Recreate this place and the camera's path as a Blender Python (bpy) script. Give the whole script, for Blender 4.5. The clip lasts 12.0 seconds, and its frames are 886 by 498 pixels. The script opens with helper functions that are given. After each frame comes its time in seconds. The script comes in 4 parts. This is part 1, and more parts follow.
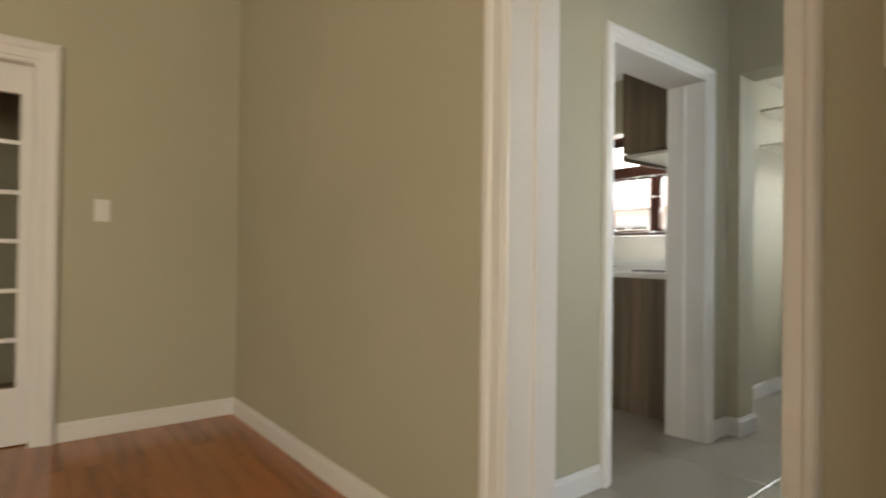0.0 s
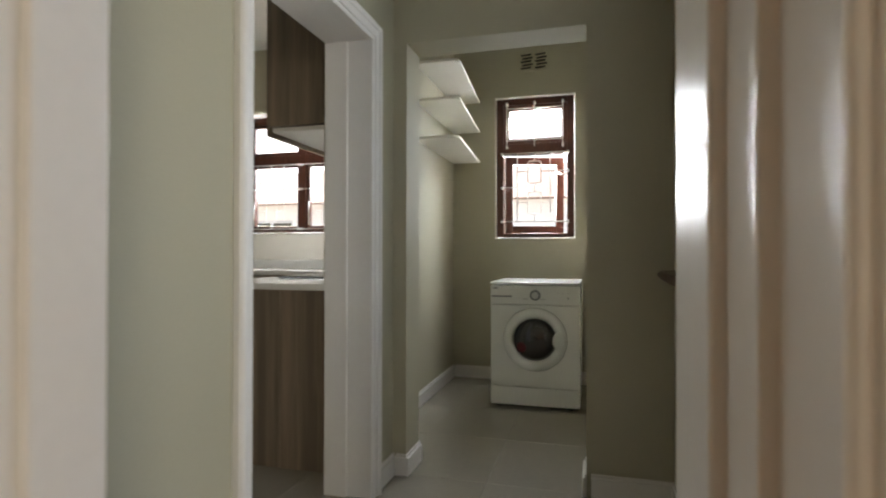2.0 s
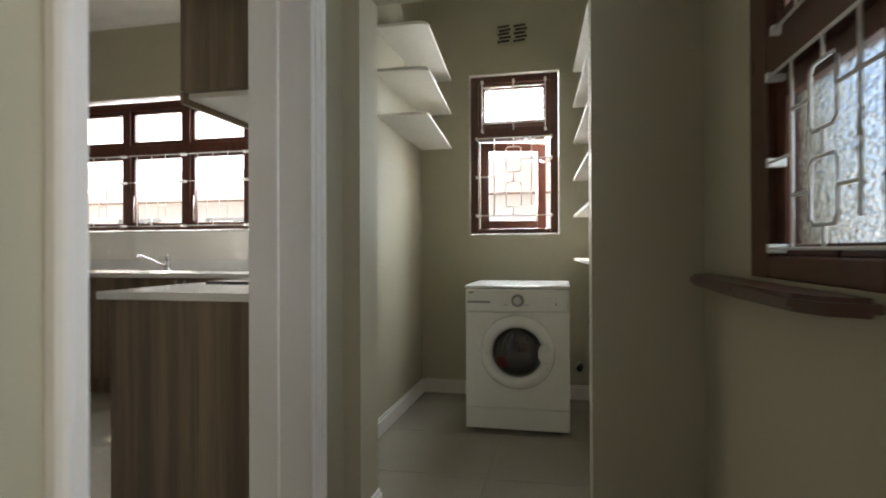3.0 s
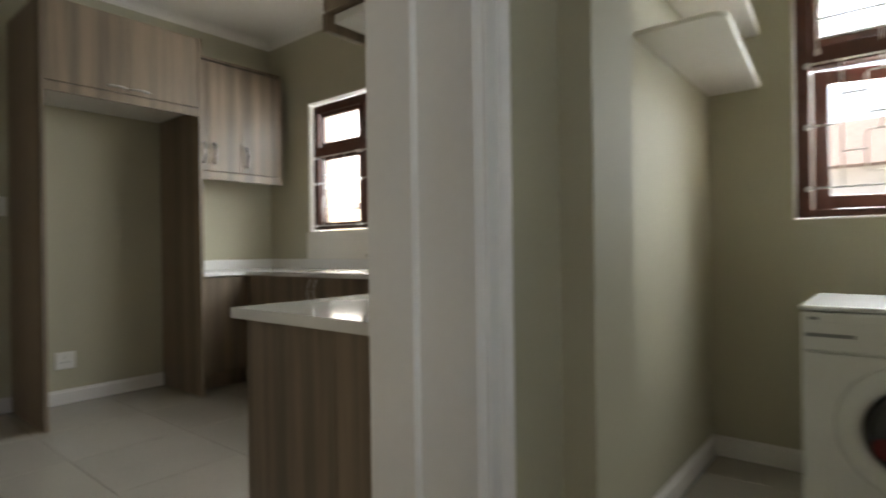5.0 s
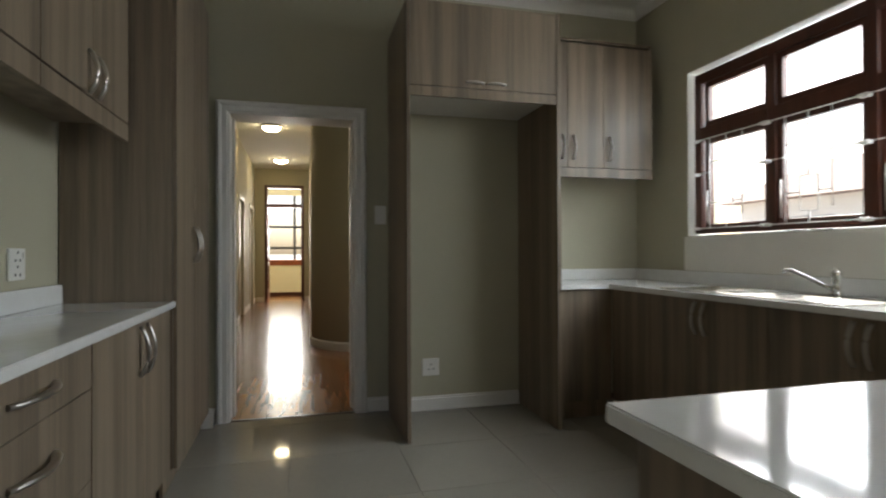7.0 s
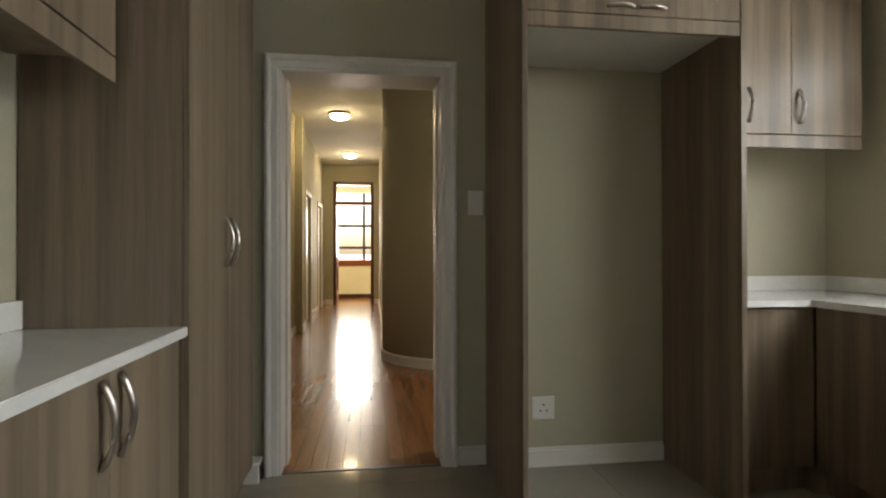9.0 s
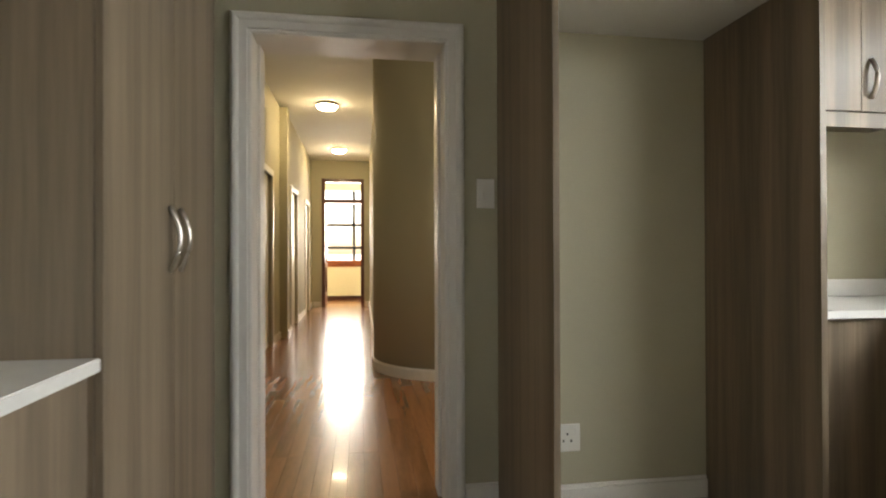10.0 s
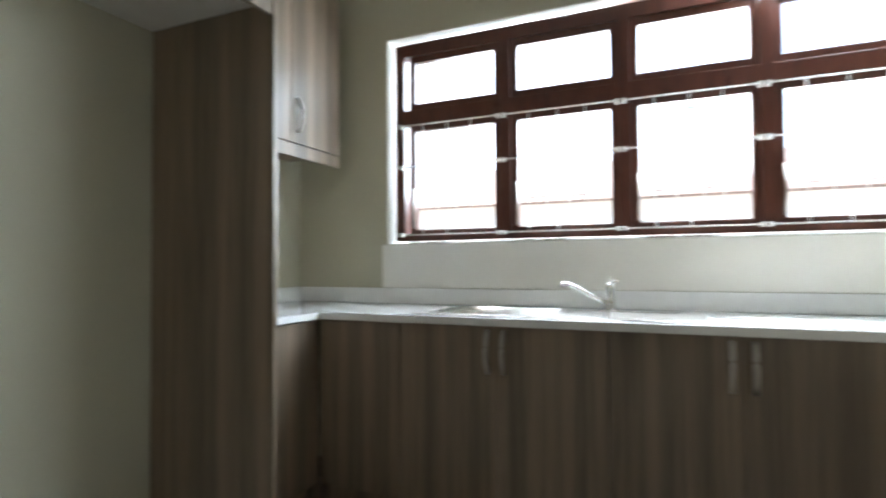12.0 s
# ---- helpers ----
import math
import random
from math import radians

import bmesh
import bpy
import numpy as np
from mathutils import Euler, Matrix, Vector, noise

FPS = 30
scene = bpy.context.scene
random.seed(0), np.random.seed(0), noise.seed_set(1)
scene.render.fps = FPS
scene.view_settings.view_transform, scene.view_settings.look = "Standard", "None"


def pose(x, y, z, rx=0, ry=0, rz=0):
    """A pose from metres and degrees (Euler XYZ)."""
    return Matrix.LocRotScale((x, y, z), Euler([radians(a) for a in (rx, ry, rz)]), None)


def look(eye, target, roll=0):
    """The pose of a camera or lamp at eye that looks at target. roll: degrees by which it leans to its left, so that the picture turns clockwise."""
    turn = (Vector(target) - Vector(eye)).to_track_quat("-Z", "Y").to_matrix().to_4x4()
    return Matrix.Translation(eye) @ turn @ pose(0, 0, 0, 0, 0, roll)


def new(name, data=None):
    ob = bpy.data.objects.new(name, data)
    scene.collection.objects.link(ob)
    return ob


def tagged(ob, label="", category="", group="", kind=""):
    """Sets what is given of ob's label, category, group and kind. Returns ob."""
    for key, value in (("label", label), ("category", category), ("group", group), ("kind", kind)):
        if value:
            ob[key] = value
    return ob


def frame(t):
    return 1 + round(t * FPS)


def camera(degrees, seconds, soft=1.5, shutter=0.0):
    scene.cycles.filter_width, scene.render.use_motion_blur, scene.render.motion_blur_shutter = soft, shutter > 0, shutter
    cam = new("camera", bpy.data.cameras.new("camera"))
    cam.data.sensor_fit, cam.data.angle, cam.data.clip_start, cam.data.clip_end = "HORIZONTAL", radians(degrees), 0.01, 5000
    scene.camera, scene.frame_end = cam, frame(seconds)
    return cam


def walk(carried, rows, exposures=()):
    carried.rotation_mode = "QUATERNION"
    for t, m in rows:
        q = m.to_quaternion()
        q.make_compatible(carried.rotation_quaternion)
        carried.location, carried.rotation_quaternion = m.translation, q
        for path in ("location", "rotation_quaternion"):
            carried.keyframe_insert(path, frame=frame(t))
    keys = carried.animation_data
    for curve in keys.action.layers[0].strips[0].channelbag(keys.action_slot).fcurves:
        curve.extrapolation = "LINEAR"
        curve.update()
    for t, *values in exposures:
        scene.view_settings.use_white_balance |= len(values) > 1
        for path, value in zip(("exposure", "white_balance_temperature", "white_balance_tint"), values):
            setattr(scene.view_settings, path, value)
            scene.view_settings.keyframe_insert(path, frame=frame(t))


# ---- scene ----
cam = camera(78.0, 12.0, 2.0, 0.5)
PATH = [
    (0, (1.213, 0.501, 1.001), (-0.353, 1.744, 1.023), 0.7),
    (0.3, (1.127, 0.581, 1.001), (-0.272, 2.01, 1.03), 0.6),
    (0.5, (1.045, 0.63, 1.009), (-0.219, 2.18, 1.038), 0.3),
    (1, (0.876, 0.809, 1.034), (-0.081, 2.566, 1.056), -0.0),
    (1.5, (0.776, 1.034, 1.052), (0.066, 2.904, 1.061), 0.3),
    (2, (0.69, 1.283, 1.049), (0.157, 3.211, 1.064), 0.1),
    (2.5, (0.62, 1.555, 1.052), (0.176, 3.505, 1.063), -0.1),
    (2.7, (0.595, 1.661, 1.053), (0.17, 3.615, 1.062), -0.2),
    (4.4, (0.404, 2.553, 1.059), (-0.382, 4.392, 1.055), -0.5),
    (4.5, (0.386, 2.588, 1.060), (-0.490, 4.387, 1.066), 0.0),
    (5, (0.246, 2.806, 1.059), (-1.025, 4.35, 1.058), -0.8),
    (5.5, (0.098, 2.961, 1.055), (-1.507, 4.154, 1.069), -0.6),
    (6, (-0.137, 3.09, 1.103), (-1.925, 3.986, 1.11), -0.5),
    (6.5, (-0.324, 3.144, 1.112), (-2.201, 3.837, 1.121), -0.3),
    (7, (-0.503, 3.193, 1.121), (-2.438, 3.699, 1.132), -0.2),
    (7.5, (-0.704, 3.184, 1.12), (-2.666, 3.567, 1.134), -0.2),
    (9.5, (-1.766, 3.185, 1.124), (-3.749, 3.451, 1.136), -0.1),
    (10, (-1.984, 3.189, 1.124), (-3.961, 3.491, 1.136), -0.2),
    (10.5, (-2.154, 3.217, 1.135), (-4.094, 3.7, 1.148), -0.5),
    (11, (-2.211, 3.241, 1.126), (-3.989, 4.155, 1.159), 0.1),
    (11.5, (-2.24, 3.188, 1.138), (-3.559, 4.691, 1.174), -0.2),
    (12, (-2.266, 3.169, 1.115), (-3.073, 4.998, 1.169), -0.4),
]
EXPOSURES = [(0.0, 1.98, 6800, 12), (0.8, 1.92, 6800, 12), (1.5, 1.75, 6700, 13), (2.5, 1.66, 6700, 14), (4.5, 1.5, 6800, 13), (5.5, 1.46, 6900, 13), (6.5, 1.36, 6400, 10), (7.0, 1.12, 6500, 10), (7.6, 0.9, 6600, 11), (9.5, 1.84, 7200, 12), (10.5, 2.25, 7200, 12), (11.2, 2.3, 6600, 10), (12.0, 2.2, 5900, 9)]
walk(cam, [(t, look(eye, target, roll)) for t, eye, target, roll in PATH], EXPOSURES)

# ---------- world, sun, daylight in the openings ----------
SUN_DIR = Vector((0.47, -0.42, -0.6)).normalized()
world = bpy.data.worlds.new("sky")
scene.world = world
world.use_nodes = True
wn = world.node_tree.nodes
sky = wn.new("ShaderNodeTexSky")
sky.sky_type = "NISHITA"
sky.sun_disc = False
sky.sun_elevation = math.asin(-SUN_DIR.z)
sky.sun_rotation = math.atan2(-SUN_DIR.x, -SUN_DIR.y)
sky.air_density, sky.dust_density = 1.0, 3.0
world.node_tree.links.new(sky.outputs[0], wn["Background"].inputs[0])
wn["Background"].inputs[1].default_value = 0.15

sun = new("sun", bpy.data.lights.new("sun", "SUN"))
sun.data.energy, sun.data.angle, sun.data.color = 4.0, radians(0.6), (1.0, 0.94, 0.85)
sun.rotation_euler = SUN_DIR.to_track_quat("-Z", "Y").to_euler()


def skylight(x, y, z, w, h, toward, power, color):
    """Area lamp for daylight standing in a window's opening; some windows are assumed."""
    d = bpy.data.lights.new("daylight_stand_in", "AREA")
    d.shape, d.size, d.size_y, d.energy, d.color = "RECTANGLE", w, h, power, color
    ob = new("daylight_stand_in", d)
    ob.matrix_world = look((x, y, z), (x + toward[0], y + toward[1], z + toward[2]))
    return ob


DAY = (0.88, 0.96, 1.0)
skylight(-2.54, 6.25, 2.0, 2.4, 1.1, (-0.25, -1, -1.0), 48, DAY)       # kitchen window
skylight(0.22, 6.25, 1.9, 0.6, 1.1, (0, -1, -0.6), 36, DAY)        # laundry window
skylight(1.4, 2.95, 1.66, 0.6, 1.3, (-1, 0, -0.6), 3.2, DAY)       # lobby window
skylight(1.4, 2.35, 1.1, 0.55, 1.9, (-1, 0, -0.3), 1.1, DAY)        # back door
skylight(-15.45, 2.85, 1.75, 2.2, 1.5, (1, 0, -0.2), 68, (1.0, 0.94, 0.82))   # sunroom window
skylight(3.5, -2.0, 1.6, 1.5, 1.4, (-1, 0.5, -0.15), 38, (1.0, 0.93, 0.74))    # assumed front room window, unseen, placed to light the west side
skylight(-5.6, 6.15, 1.6, 1.1, 1.2, (0, -1, -0.15), 6, (1.0, 0.92, 0.76))    # added hall opening, unseen, brightens the curved wall


# ---------- materials ----------
def material(name, base, rough=0.5, metal=0.0, var=0.12, scale=6.0, fine=120.0, bump=0.05, stretch=(1, 1, 1), coat=0.0, spec=0.5, random_piece=0.0, streak=0.0):
    m = bpy.data.materials.new(name)
    m.use_nodes = True
    n, l = m.node_tree.nodes, m.node_tree.links
    b = n["Principled BSDF"]
    b.inputs["Metallic"].default_value = metal
    b.inputs["Coat Weight"].default_value = coat
    b.inputs["Coat Roughness"].default_value = 0.06
    b.inputs["Specular IOR Level"].default_value = spec
    tc, mp = n.new("ShaderNodeTexCoord"), n.new("ShaderNodeMapping")
    mp.inputs["Scale"].default_value = stretch
    l.new(tc.outputs["Object"], mp.inputs["Vector"])
    big, small = n.new("ShaderNodeTexNoise"), n.new("ShaderNodeTexNoise")
    big.inputs["Scale"].default_value, big.inputs["Detail"].default_value = scale, 5
    small.inputs["Scale"].default_value, small.inputs["Detail"].default_value = fine, 3
    for t in (big, small):
        l.new(mp.outputs[0], t.inputs["Vector"])
    mix = n.new("ShaderNodeMath")
    mix.operation = "MULTIPLY_ADD"
    l.new(small.outputs[0], mix.inputs[0])
    mix.inputs[1].default_value = 0.45
    l.new(big.outputs[0], mix.inputs[2])
    last = mix.outputs[0]
    if random_piece:
        oi = n.new("ShaderNodeObjectInfo")
        add = n.new("ShaderNodeMath")
        add.operation = "MULTIPLY_ADD"
        l.new(oi.outputs["Random"], add.inputs[0])
        add.inputs[1].default_value = random_piece
        l.new(last, add.inputs[2])
        last = add.outputs[0]
    if streak:
        # lighter and darker veneer strips of uneven width
        sm = n.new("ShaderNodeMapping")
        sm.inputs["Scale"].default_value = (streak, streak, 0.12)
        l.new(tc.outputs["Object"], sm.inputs["Vector"])
        band = n.new("ShaderNodeTexNoise")
        band.inputs["Scale"].default_value, band.inputs["Detail"].default_value = 1.0, 1.5
        l.new(sm.outputs[0], band.inputs["Vector"])
        add2 = n.new("ShaderNodeMath")
        add2.operation = "MULTIPLY_ADD"
        l.new(band.outputs[0], add2.inputs[0])
        add2.inputs[1].default_value = 1.9
        l.new(last, add2.inputs[2])
        shift = n.new("ShaderNodeMath")
        shift.operation = "SUBTRACT"
        l.new(add2.outputs[0], shift.inputs[0])
        shift.inputs[1].default_value = 0.95
        last = shift.outputs[0]
    ramp = n.new("ShaderNodeValToRGB")
    e = ramp.color_ramp.elements
    e[0].position, e[1].position = 0.4, 1.05 if not random_piece else 1.05 + random_piece
    e[0].color = (*[c * (1 - var) for c in base], 1)
    e[1].color = (*[min(1, c * (1 + var)) for c in base], 1)
    l.new(last, ramp.inputs[0])
    l.new(ramp.outputs[0], b.inputs["Base Color"])
    rr = n.new("ShaderNodeMapRange")
    l.new(big.outputs[0], rr.inputs[0])
    rr.inputs[3].default_value, rr.inputs[4].default_value = max(0.02, rough * 0.8), min(1, rough * 1.2)
    l.new(rr.outputs[0], b.inputs["Roughness"])
    if bump:
        bp = n.new("ShaderNodeBump")
        bp.inputs["Strength"].default_value, bp.inputs["Distance"].default_value = bump, 0.004
        l.new(mix.outputs[0], bp.inputs["Height"])
        l.new(bp.outputs[0], b.inputs["Normal"])
    return m


def glass_material(name, rough=0.0, bump=0.0, tint=(1, 1, 1)):
    m = bpy.data.materials.new(name)
    m.use_nodes = True
    n, l = m.node_tree.nodes, m.node_tree.links
    n.remove(n["Principled BSDF"])
    tr, gl, mx = n.new("ShaderNodeBsdfTransparent"), n.new("ShaderNodeBsdfGlossy"), n.new("ShaderNodeMixShader")
    lw = n.new("ShaderNodeLayerWeight")
    lw.inputs[0].default_value = 0.5
    fr = n.new("ShaderNodeMath")
    fr.operation = "POWER"
    l.new(lw.outputs["Facing"], fr.inputs[0])
    fr.inputs[1].default_value = 5.0
    tr.inputs[0].default_value = (*tint, 1)
    gl.inputs["Roughness"].default_value = 0.02
    through_ = tr
    if rough:
        through_ = n.new("ShaderNodeBsdfRefraction")
        through_.inputs["Roughness"].default_value = rough
        through_.inputs["IOR"].default_value = 1.2
        through_.inputs["Color"].default_value = (*tint, 1)
        tx, nz, bp = n.new("ShaderNodeTexCoord"), n.new("ShaderNodeTexNoise"), n.new("ShaderNodeBump")
        nz.inputs["Scale"].default_value = 90
        bp.inputs["Strength"].default_value, bp.inputs["Distance"].default_value = bump, 0.01
        l.new(tx.outputs["Object"], nz.inputs["Vector"])
        l.new(nz.outputs[0], bp.inputs["Height"])
        l.new(bp.outputs[0], through_.inputs["Normal"])
        l.new(bp.outputs[0], gl.inputs["Normal"])
    l.new(fr.outputs[0], mx.inputs[0])
    l.new(through_.outputs[0], mx.inputs[1])
    l.new(gl.outputs[0], mx.inputs[2])
    l.new(mx.outputs[0], n["Material Output"].inputs[0])
    return m


def glow_material(name, color, strength):
    m = bpy.data.materials.new(name)
    m.use_nodes = True
    b = m.node_tree.nodes["Principled BSDF"]
    b.inputs["Base Color"].default_value = (*color, 1)
    b.inputs["Emission Color"].default_value = (*color, 1)
    b.inputs["Emission Strength"].default_value = strength
    return m


PAINT = material("sage_wall_paint", (0.43, 0.405, 0.30), 0.72, var=0.05, scale=1.3, fine=160, bump=0.06, spec=0.35)
CEIL = material("ceiling_paint", (0.74, 0.73, 0.68), 0.75, var=0.04, scale=2, fine=80, bump=0.05)
WHITE = material("white_gloss_paint", (0.72, 0.70, 0.67), 0.36, var=0.04, scale=2, fine=50, bump=0.0)
REVEAL = material("white_reveal_paint", (0.74, 0.72, 0.66), 0.6, var=0.05, scale=4, fine=120, bump=0.05)
LAM = material("grey_brown_laminate", (0.198, 0.152, 0.107), 0.42, var=0.30, scale=3.0, fine=11, bump=0.02, stretch=(14, 14, 0.5), streak=12.0)
LAM_EDGE = material("laminate_edge", (0.27, 0.21, 0.16), 0.45, var=0.2, scale=4, fine=30, stretch=(6, 6, 6))
INSIDE = material("white_melamine", (0.68, 0.67, 0.63), 0.45, var=0.04)
STONE = material("white_quartz", (0.76, 0.76, 0.74), 0.09, var=0.05, scale=14, fine=260, bump=0.0, coat=0.4)
TILE = material("cream_porcelain_tile", (0.28, 0.258, 0.216), 0.05, var=0.07, scale=2.2, fine=40, bump=0.006, random_piece=0.15, coat=0.0, spec=0.45)
GROUT = material("grout", (0.23, 0.21, 0.18), 0.85, var=0.15, scale=20)
PLANK = material("red_brown_parquet", (0.29, 0.098, 0.024), 0.17, var=0.42, scale=2.2, fine=16, bump=0.03, stretch=(1.0, 9, 9), random_piece=0.35, coat=0.15)
# passage boards: whitish floor reflection mixed into a browner base than PLANK
HALLPLANK = material("parquet_with_painted_reflection", (0.225, 0.098, 0.038), 0.23, var=0.4, scale=2.2, fine=16, bump=0.03, stretch=(1.0, 9, 9), random_piece=0.35, coat=0.25)
TIMBER = material("dark_red_hardwood", (0.074, 0.023, 0.013), 0.3, var=0.35, scale=5, fine=40, bump=0.06, stretch=(5, 5, 1.2))
SUNSILL = material("orange_red_varnished_timber", (0.26, 0.075, 0.025), 0.35, var=0.3, scale=5, fine=40, stretch=(5, 1, 5))
SILLWOOD = material("dark_varnished_sill", (0.06, 0.024, 0.015), 0.3, var=0.3, scale=6, fine=40, stretch=(6, 1, 6))
STEEL = material("brushed_steel", (0.62, 0.61, 0.58), 0.26, metal=1.0, var=0.06, scale=8, fine=90, stretch=(1, 12, 12))
CHROME = material("chrome", (0.78, 0.78, 0.77), 0.1, metal=1.0, var=0.03, bump=0)
NICKEL = material("satin_nickel", (0.50, 0.47, 0.43), 0.3, metal=1.0, var=0.05, bump=0)
BARS = material("white_painted_steel", (0.74, 0.74, 0.72), 0.35, var=0.06, scale=10, bump=0.04)
ENAMEL = material("white_enamel", (0.76, 0.77, 0.76), 0.2, var=0.025, scale=2, fine=30, bump=0.005, coat=0.3)
PLASTIC = material("white_plastic", (0.74, 0.73, 0.69), 0.32, var=0.02, bump=0)
GREY = material("grey_plastic", (0.24, 0.25, 0.26), 0.35, var=0.05, bump=0)
PALE = material("pale_grey_plastic", (0.55, 0.56, 0.56), 0.4, var=0.03, bump=0)
WINBAR = material("dark_grey_window_steel", (0.06, 0.06, 0.065), 0.45, var=0.1, bump=0)
BLACK = material("black_rubber", (0.02, 0.02, 0.02), 0.5, var=0.1, bump=0)
HOBGLASS = material("black_ceramic_glass", (0.012, 0.012, 0.013), 0.06, var=0.1, bump=0, coat=0.5)
DOORGLASS = material("smoked_door_glass", (0.02, 0.018, 0.02), 0.05, var=0.3, scale=9, bump=0, coat=0.6)
RED = material("red_cloth", (0.11, 0.010, 0.014), 0.7, var=0.3, scale=20)
VENTDARK = material("vent_shadow_gap", (0.03, 0.028, 0.024), 0.9, bump=0)
GLASS = glass_material("window_glass")
OBSCURE = glass_material("hammered_obscure_glass", 0.25, 0.9, (0.93, 0.97, 1.0))
LAMPGLASS = glow_material("lit_opal_glass", (1.0, 0.80, 0.47), 26.0)
GROUND = material("pale_paving", (0.45, 0.42, 0.38), 0.9, var=0.2, scale=0.6, fine=20)
RENDER_WALL = material("pale_plaster", (0.78, 0.76, 0.72), 0.85, var=0.1, scale=0.8, fine=30)
ROOF = material("brown_roof_tiles", (0.30, 0.22, 0.18), 0.8, var=0.25, scale=3, stretch=(8, 1, 1))
CREAM = material("cream_plaster", (0.70, 0.66, 0.48), 0.8, var=0.07, scale=1.5)


# ---------- building helpers ----------
def add_box(bm, x0, x1, y0, y1, z0, z1, bevel=0.0, m=None):
    x0, x1 = min(x0, x1), max(x0, x1)
    y0, y1 = min(y0, y1), max(y0, y1)
    vs = [bm.verts.new((x, y, z)) for x in (x0, x1) for y in (y0, y1) for z in (z0, z1)]
    fs = [bm.faces.new([vs[i] for i in q]) for q in ((0, 1, 3, 2), (4, 6, 7, 5), (0, 4, 5, 1), (2, 3, 7, 6), (0, 2, 6, 4), (1, 5, 7, 3))]
    if bevel:
        edges = list({e for f in fs for e in f.edges})
        r = bmesh.ops.bevel(bm, geom=edges, offset=bevel, segments=2, affect="EDGES", profile=0.5)
        vs = list({v for f in r["faces"] for v in f.verts} | {v for v in vs if v.is_valid})
    if m is not None:
        bmesh.ops.transform(bm, matrix=m, verts=[v for v in vs if v.is_valid])


def add_tube(bm, pts, r, n=8, flat=1.0):
    """A bar of round or oval section along a line of points."""
    pts = [Vector(p) for p in pts]
    rings = []
    for i, p in enumerate(pts):
        d = (pts[min(i + 1, len(pts) - 1)] - pts[max(i - 1, 0)]).normalized()
        a = d.cross(Vector((0, 0, 1)))
        if a.length < 0.2:
            a = d.cross(Vector((0, 1, 0)))
        a.normalize()
        b = d.cross(a).normalized()
        rings.append([bm.verts.new(p + a * (r * flat * math.cos(2 * math.pi * k / n)) + b * (r * math.sin(2 * math.pi * k / n))) for k in range(n)])
    for q, w in zip(rings, rings[1:]):
        for k in range(n):
            f = bm.faces.new((q[k], q[(k + 1) % n], w[(k + 1) % n], w[k]))
            f.smooth = True
    bm.faces.new(rings[0][::-1])
    bm.faces.new(rings[-1])


def add_lathe(bm, profile, n=32, m=None):
    """A turned shape: (radius, height) pairs about the local z axis."""
    m = m or Matrix()
    rings = [[bm.verts.new(m @ Vector((max(r, 1e-4) * math.cos(2 * math.pi * k / n), max(r, 1e-4) * math.sin(2 * math.pi * k / n), h))) for k in range(n)] for r, h in profile]
    for q, w in zip(rings, rings[1:]):
        for k in range(n):
            bm.faces.new((q[k], q[(k + 1) % n], w[(k + 1) % n], w[k])).smooth = True
    bm.faces.new(rings[0][::-1])
    bm.faces.new(rings[-1])


def finish(name, bm, mat):
    bmesh.ops.recalc_face_normals(bm, faces=bm.faces[:])
    me = bpy.data.meshes.new(name)
    bm.to_mesh(me)
    bm.free()
    me.materials.append(mat)
    return new(name, me)


def part(name, bm, mat, parent, label=""):
    ob = finish(name, bm, mat)
    ob.parent = parent
    base = parent if parent.parent is None else parent.parent
    ob.matrix_parent_inverse = Matrix.Translation(base.location).inverted() if parent.parent is None else Matrix()
    return tagged(ob, label)


def thing(name, base, label, category, group="", kind=""):
    ob = new(name)
    ob.empty_display_size = 0.1
    ob.location = base
    return tagged(ob, label, category, group, kind)


def box_part(name, dims, mat, parent, bevel=0.0, label="", m=None):
    bm = bmesh.new()
    add_box(bm, *dims, bevel, m)
    return part(name, bm, mat, parent, label)


def setting(name, boxes, mat, label, category, bevel=0.0):
    bm = bmesh.new()
    for b in boxes:
        add_box(bm, *b, bevel)
    return tagged(finish(name, bm, mat), label, category, kind="structure")


def wall_boxes(axis, a0, a1, d0, d1, z0, z1, openings=()):
    """Boxes of a wall that runs along an axis, with openings (u0, u1, z0, z1)."""
    out, u = [], a0
    for o0, o1, p0, p1 in sorted(openings):
        out.append((u, o0, z0, z1))
        if p0 > z0:
            out.append((o0, o1, z0, p0))
        if p1 < z1:
            out.append((o0, o1, p1, z1))
        u = o1
    out.append((u, a1, z0, z1))
    return [(s, e, d0, d1, q0, q1) if axis == "x" else (d0, d1, s, e, q0, q1) for s, e, q0, q1 in out if e - s > 1e-4]


def facing(origin, normal):
    """Local u to the right as seen by someone facing the front, v into it, z up."""
    v = -Vector(normal)
    u = v.cross(Vector((0, 0, 1)))
    return Matrix(((u.x, v.x, 0, origin[0]), (u.y, v.y, 0, origin[1]), (u.z, v.z, 1, origin[2]), (0, 0, 0, 1)))


H = 3.05
# ---------- the large structure ----------
wall_n = setting("wall_north", wall_boxes("x", -4.6, 1.26, 5.82, 6.07, -0.02, H + 0.1, [(-3.77, -1.31, 1.222, 2.366), (-0.112, 0.545, 1.168, 2.35)]), PAINT, "sage painted plaster outer wall with timber windows", "wall")
wall_w = setting("wall_west", wall_boxes("y", 2.16, 5.82, -4.6, -4.37, -0.02, H + 0.1, [(2.72, 3.585, -0.03, 2.065)]), PAINT, "sage painted kitchen wall with a passage doorway", "wall")
setting("wall_fridge_recess", [(-4.37, -4.295, 3.824, 4.763, -0.02, 2.098)], PAINT, "sage painted back wall of the fridge space", "wall")
